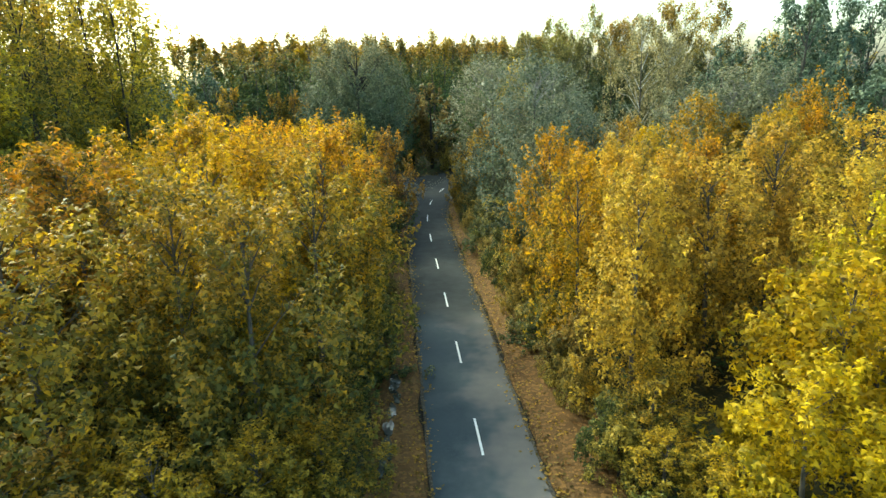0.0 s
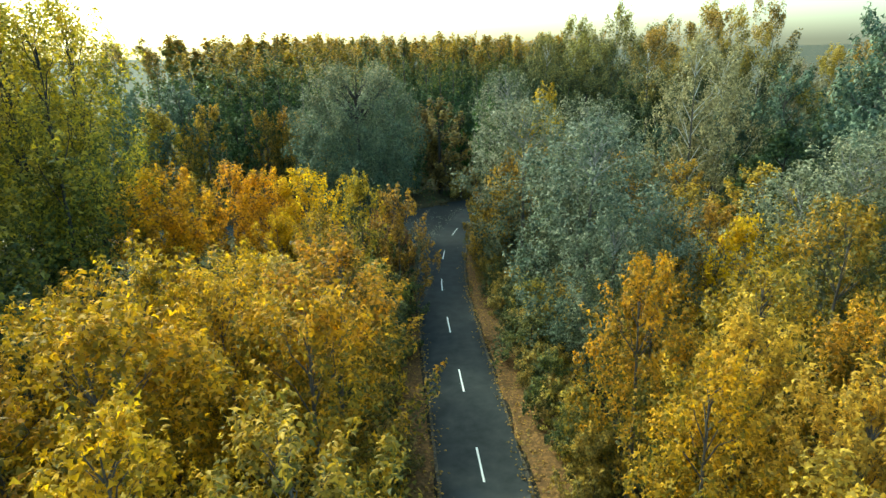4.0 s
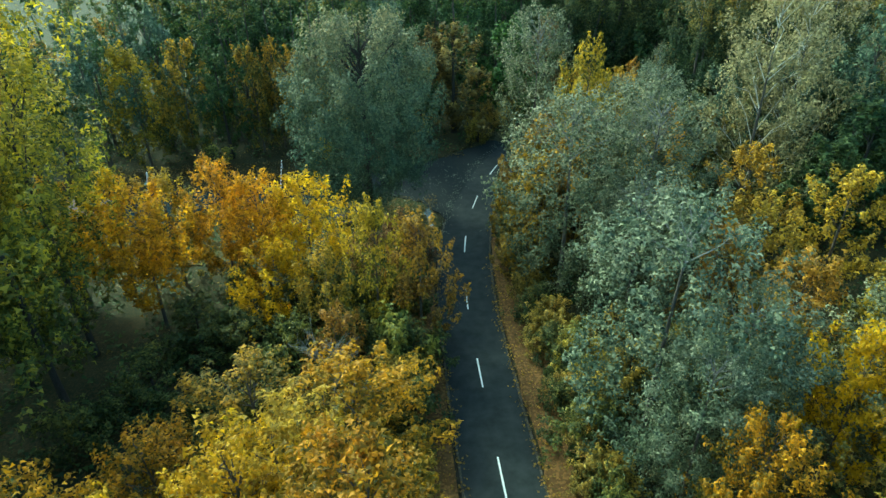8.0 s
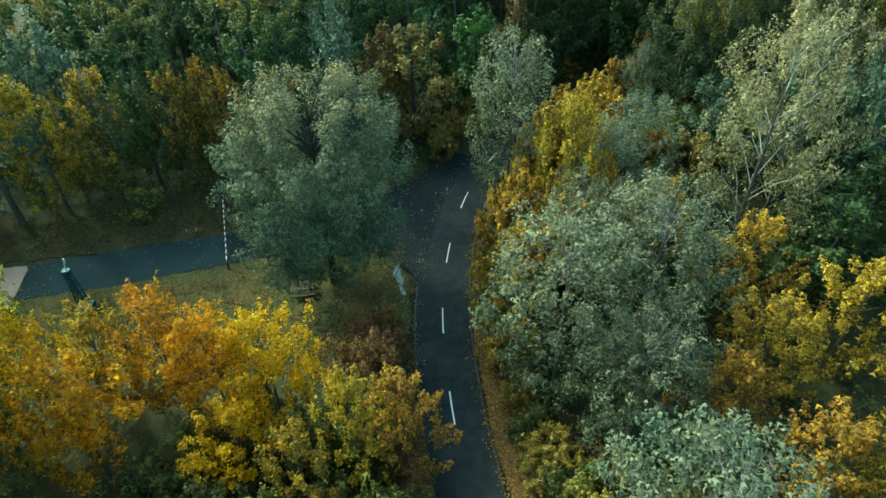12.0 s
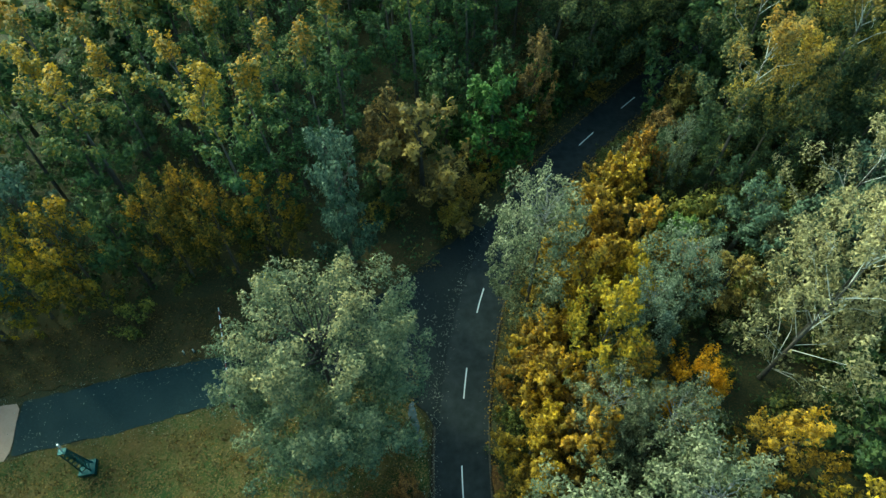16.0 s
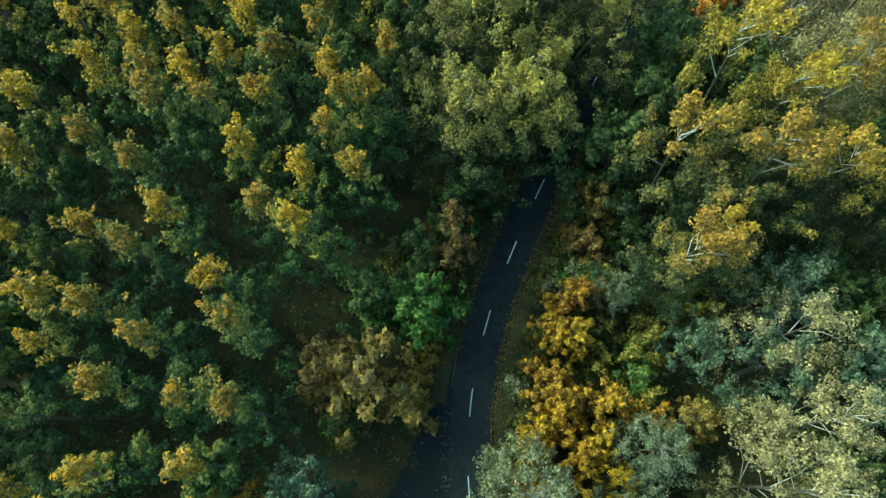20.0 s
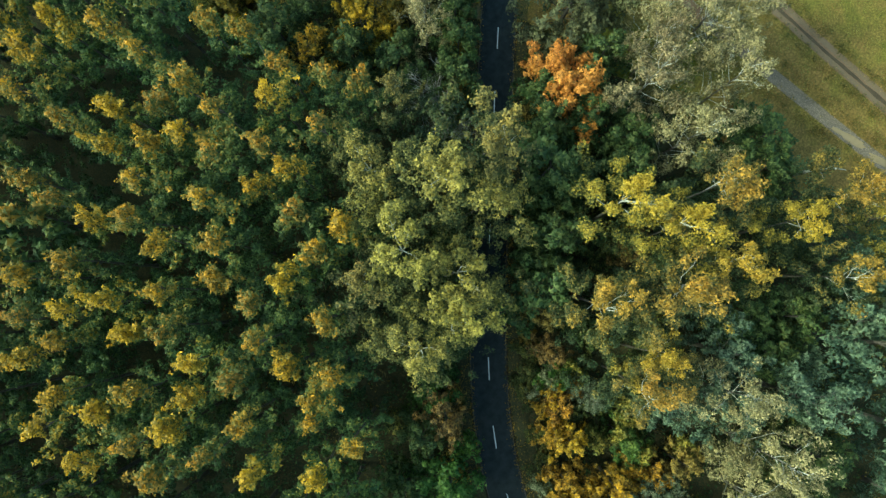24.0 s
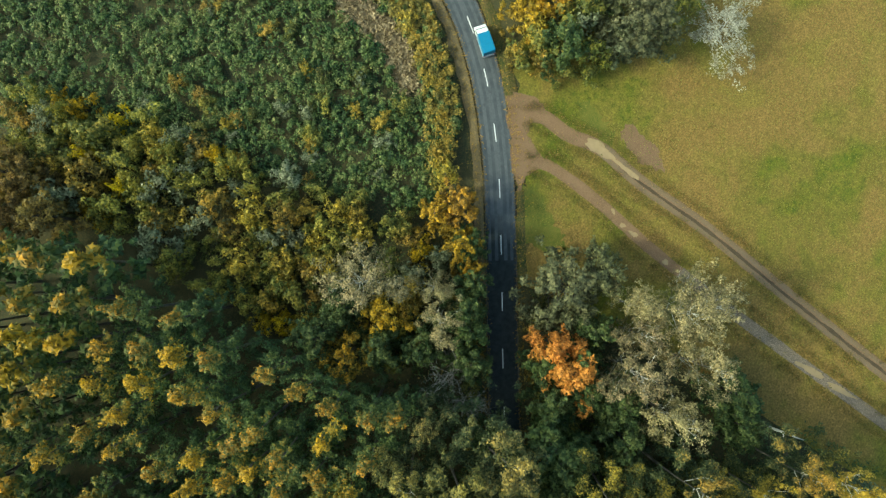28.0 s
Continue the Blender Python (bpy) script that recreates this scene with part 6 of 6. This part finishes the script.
mast = tagged(new("lattice_mast"), "dark green steel lattice mast with a white antenna on top", "mast")
bx, by = -29.75, 86.85
legs = [(-0.36, -0.36), (0.36, -0.36), (0.36, 0.36), (-0.36, 0.36)]
top = 4.6
part("base", box((1.3, 1.3, 0.5), (bx, by, 0.2), 0.05), P_STEEL, mast)
for lx, ly in legs:
    part("leg", rod((bx + lx, by + ly, 0.3), (bx + lx * 0.55, by + ly * 0.55, top), 0.06, 0.05, 6), P_STEEL, mast)
for i in range(6):
    for j in range(4):
        z, z2 = 0.5 + i * 0.66, 1.16 + i * 0.66
        s1, s2 = 1 - 0.45 * z / top, 1 - 0.45 * z2 / top
        p, q = legs[j], legs[(j + 1) % 4]
        part("brace", rod((bx + p[0] * s1, by + p[1] * s1, z), (bx + q[0] * s2, by + q[1] * s2, z2), 0.055, sides=5), P_STEEL, mast)
part("platform", box((0.62, 0.50, 0.10), (bx, by, top + 0.03), 0.02), P_STEEL, mast)
part("antenna", merged(rod((bx, by, top), (bx + 0.20, by + 0.08, top + 1.15), 0.05), rod((bx + 0.18, by + 0.07, top + 0.75), (bx + 0.22, by + 0.09, top + 1.25), 0.10, 0.08)), P_STRIPE_W, mast)

for x, y in ((-22.3, 96.3), (-21.4, 96.3)):
    bol = tagged(new("bollard"), "short white bollard with a dark foot at the road edge", "bollard", "bollards")
    part("post", rod((x, y, 0), (x, y, 0.62), 0.07, 0.06), P_STRIPE_W, bol)
    part("foot", rod((x, y, -0.05), (x, y, 0.22), 0.11, 0.10), P_STEEL, bol)

table = tagged(new("picnic_table"), "dark wet wooden picnic table with two benches on the grass", "table")
tx, ty = -10.7, 85.3
for k in range(5):
    part("plank", box((2.0, 0.15, 0.045), (tx, ty - 0.34 + 0.17 * k, 0.75), 0.01), P_WOOD, table)
for dy in (-0.78, 0.78):
    for k in (-0.08, 0.08):
        part("seat_plank", box((2.0, 0.15, 0.045), (tx, ty + dy + k, 0.45), 0.01), P_WOOD, table)
for dx in (-0.72, 0.72):
    part("crossbeam", box((0.07, 1.80, 0.09), (tx + dx, ty, 0.385)), P_WOOD, table)
    for dy in (-1, 1):
        part("leg", rod((tx + dx, ty + dy * 0.62, -0.05), (tx + dx, ty + dy * 0.22, 0.74), 0.05, sides=6), P_WOOD, table)
log = tagged(new("log"), "dark rotting log lying among the leaves", "log")
tb = Tubes()
tb.add([(4.6, 30.0, 0.2), (5.4, 30.1, 0.24), (6.4, 30.0, 0.25), (7.0, 30.05, 0.22)], [0.16, 0.18, 0.17, 0.13], 8)
part("trunk", tb.mesh("trunk", BARK_DARK), None, log)

# ---------------------------------------------------------------- blue delivery truck
P_CAB = plain_mat("white_cab_paint", (0.74, 0.76, 0.75), 0.3, vary=0.04, coat=0.6)
P_TARP = plain_mat("blue_tarpaulin", (0.010, 0.150, 0.275), 0.5, vary=0.10, scale=2.2)
P_TARP2 = plain_mat("dark_blue_tarpaulin", (0.010, 0.13, 0.22), 0.55, vary=0.15, scale=3)
P_GLASS = plain_mat("tinted_glass", (0.02, 0.03, 0.035), 0.08)
P_BLACK = plain_mat("black_plastic", (0.015, 0.015, 0.016), 0.5)
P_RUBBER = plain_mat("tyre_rubber", (0.018, 0.018, 0.018), 0.85)
P_LAMP_R = plain_mat("red_lamp_glass", (0.35, 0.012, 0.012), 0.2)
P_LAMP_C = plain_mat("clear_lamp_glass", (0.65, 0.66, 0.64), 0.15)
truck = tagged(new("truck"), "small truck with white cab and blue tarpaulin box", "truck")
near = int(np.argmin(np.hypot(*(ROAD - (94.9, 162.8)).T))) + 2
at, ahead = ROAD[near], ROAD[near + 2]
yaw = math.atan2(ahead[1] - at[1], ahead[0] - at[0]) - math.pi / 2
right = Vector((math.cos(yaw), math.sin(yaw), 0))
truck.matrix_basis = Matrix.Translation(Vector((*at, 0.05)) + right * 1.15) @ Matrix.Rotation(yaw, 4, 'Z')


def cab_mesh():
    """Side outline of the cab drawn out across its width, rounded."""
    side = [(0.95, 0.45), (2.42, 0.45), (2.50, 0.75), (2.46, 1.02), (2.02, 1.12), (1.58, 1.86), (1.36, 1.98), (0.95, 2.0)]
    bm = bmesh.new()
    rows = []
    for x, k in ((-0.96, 0.95), (-0.90, 1.0), (0.90, 1.0), (0.96, 0.95)):
        cy, cz = 1.6, 1.1
        rows.append([bm.verts.new((x * (1 - 0.10 * max(0, z - 1.1)), cy + (y - cy) * k, cz + (z - cz) * k)) for y, z in side])
    for a, b in zip(rows, rows[1:]):
        for i in range(len(side)):
            bm.faces.new((a[i], a[i - 1], b[i - 1], b[i]))
    bm.faces.new(rows[0])
    bm.faces.new(rows[-1][::-1])
    bmesh.ops.recalc_face_normals(bm, faces=bm.faces[:])
    bmesh.ops.bevel(bm, geom=[e for e in bm.edges if e.calc_length() > 1.2], offset=0.06, segments=2, affect='EDGES')
    return bm


part("cab", cab_mesh(), P_CAB, truck, "white painted cab")
ws = box((1.56, 0.03, 0.74), (0, 0, 0), 0.01)
ws.transform(pose(0, 1.83, 1.50, 30.5, 0, 0))
part("windscreen", ws, P_GLASS, truck, "dark tinted windscreen")
for sx in (-1, 1):
    wd = box((0.03, 0.62, 0.50), (sx * 0.925, 1.38, 1.50), 0.008)
    part("side_window", wd, P_GLASS, truck)
    part("mirror", merged(box((0.20, 0.10, 0.26), (sx * 1.10, 1.78, 1.35), 0.03), rod((sx * 0.9, 1.8, 1.28), (sx * 1.05, 1.8, 1.3), 0.02)), P_BLACK, truck)
    part("headlight", box((0.34, 0.06, 0.20), (sx * 0.68, 2.48, 0.80), 0.02), P_LAMP_C, truck)
    part("rear_light", box((0.16, 0.05, 0.30), (sx * 0.86, -2.40, 0.72), 0.015), P_LAMP_R, truck)
part("bonnet_seam", box((1.5, 0.015, 0.012), (0, 2.04, 1.125)), P_BLACK, truck)
part("front_bumper", box((1.84, 0.16, 0.24), (0, 2.52, 0.48), 0.04), P_BLACK, truck)
part("rear_bumper", box((1.9, 0.10, 0.14), (0, -2.44, 0.48), 0.02), P_GALV, truck)
part("chassis", box((1.2, 4.6, 0.18), (0, 0, 0.48), 0.02), P_BLACK, truck)
part("bed", box((2.04, 3.26, 0.34), (0, -0.76, 0.80), 0.02), P_CAB, truck, "white drop-side bed")
tarp = box((2.04, 3.26, 1.32), (0, -0.76, 1.62), 0.05, (0.95, 0.985))
for v in tarp.verts:
    if v.co.z > 2.2:
        v.co.z += 0.05 * math.cos(v.co.x * 1.5)
part("tarpaulin", tarp, P_TARP, truck, "bright blue tarpaulin cover")
part("rear_flap", box((1.92, 0.02, 1.26), (0, -2.405, 1.60), 0.005), P_TARP2, truck, "darker blue rear flap")
for i in range(4):
    part("hoop_ridge", rod((-0.96, -2.2 + 0.95 * i, 2.30), (0.96, -2.2 + 0.95 * i, 2.30), 0.022, sides=6), P_TARP, truck)
for sx in (-1, 1):
    for y in (1.72, -1.55):
        wheel = part("wheel", rod((sx * 0.72, y, 0.34), (sx * 0.94, y, 0.34), 0.20, sides=18), P_BLACK, truck)
        tyre = bmesh.new()
        ring = [(0.19, -0.10), (0.30, -0.115), (0.34, -0.07), (0.34, 0.07), (0.30, 0.115), (0.19, 0.10)]
        rows = [[tyre.verts.new((sx * 0.83 + o, y + r * math.cos(2 * math.pi * k / 22), 0.34 + r * math.sin(2 * math.pi * k / 22))) for r, o in ring] for k in range(22)]
        for k in range(22):
            for j in range(6):
                tyre.faces.new((rows[k - 1][j], rows[k - 1][(j + 1) % 6], rows[k][(j + 1) % 6], rows[k][j]))
        bmesh.ops.recalc_face_normals(tyre, faces=tyre.faces[:])
        part("tyre", tyre, P_RUBBER, wheel)
        part("rim", rod((sx * 0.93, y, 0.34), (sx * 0.96, y, 0.34), 0.19, 0.15, 14), P_GALV, wheel)
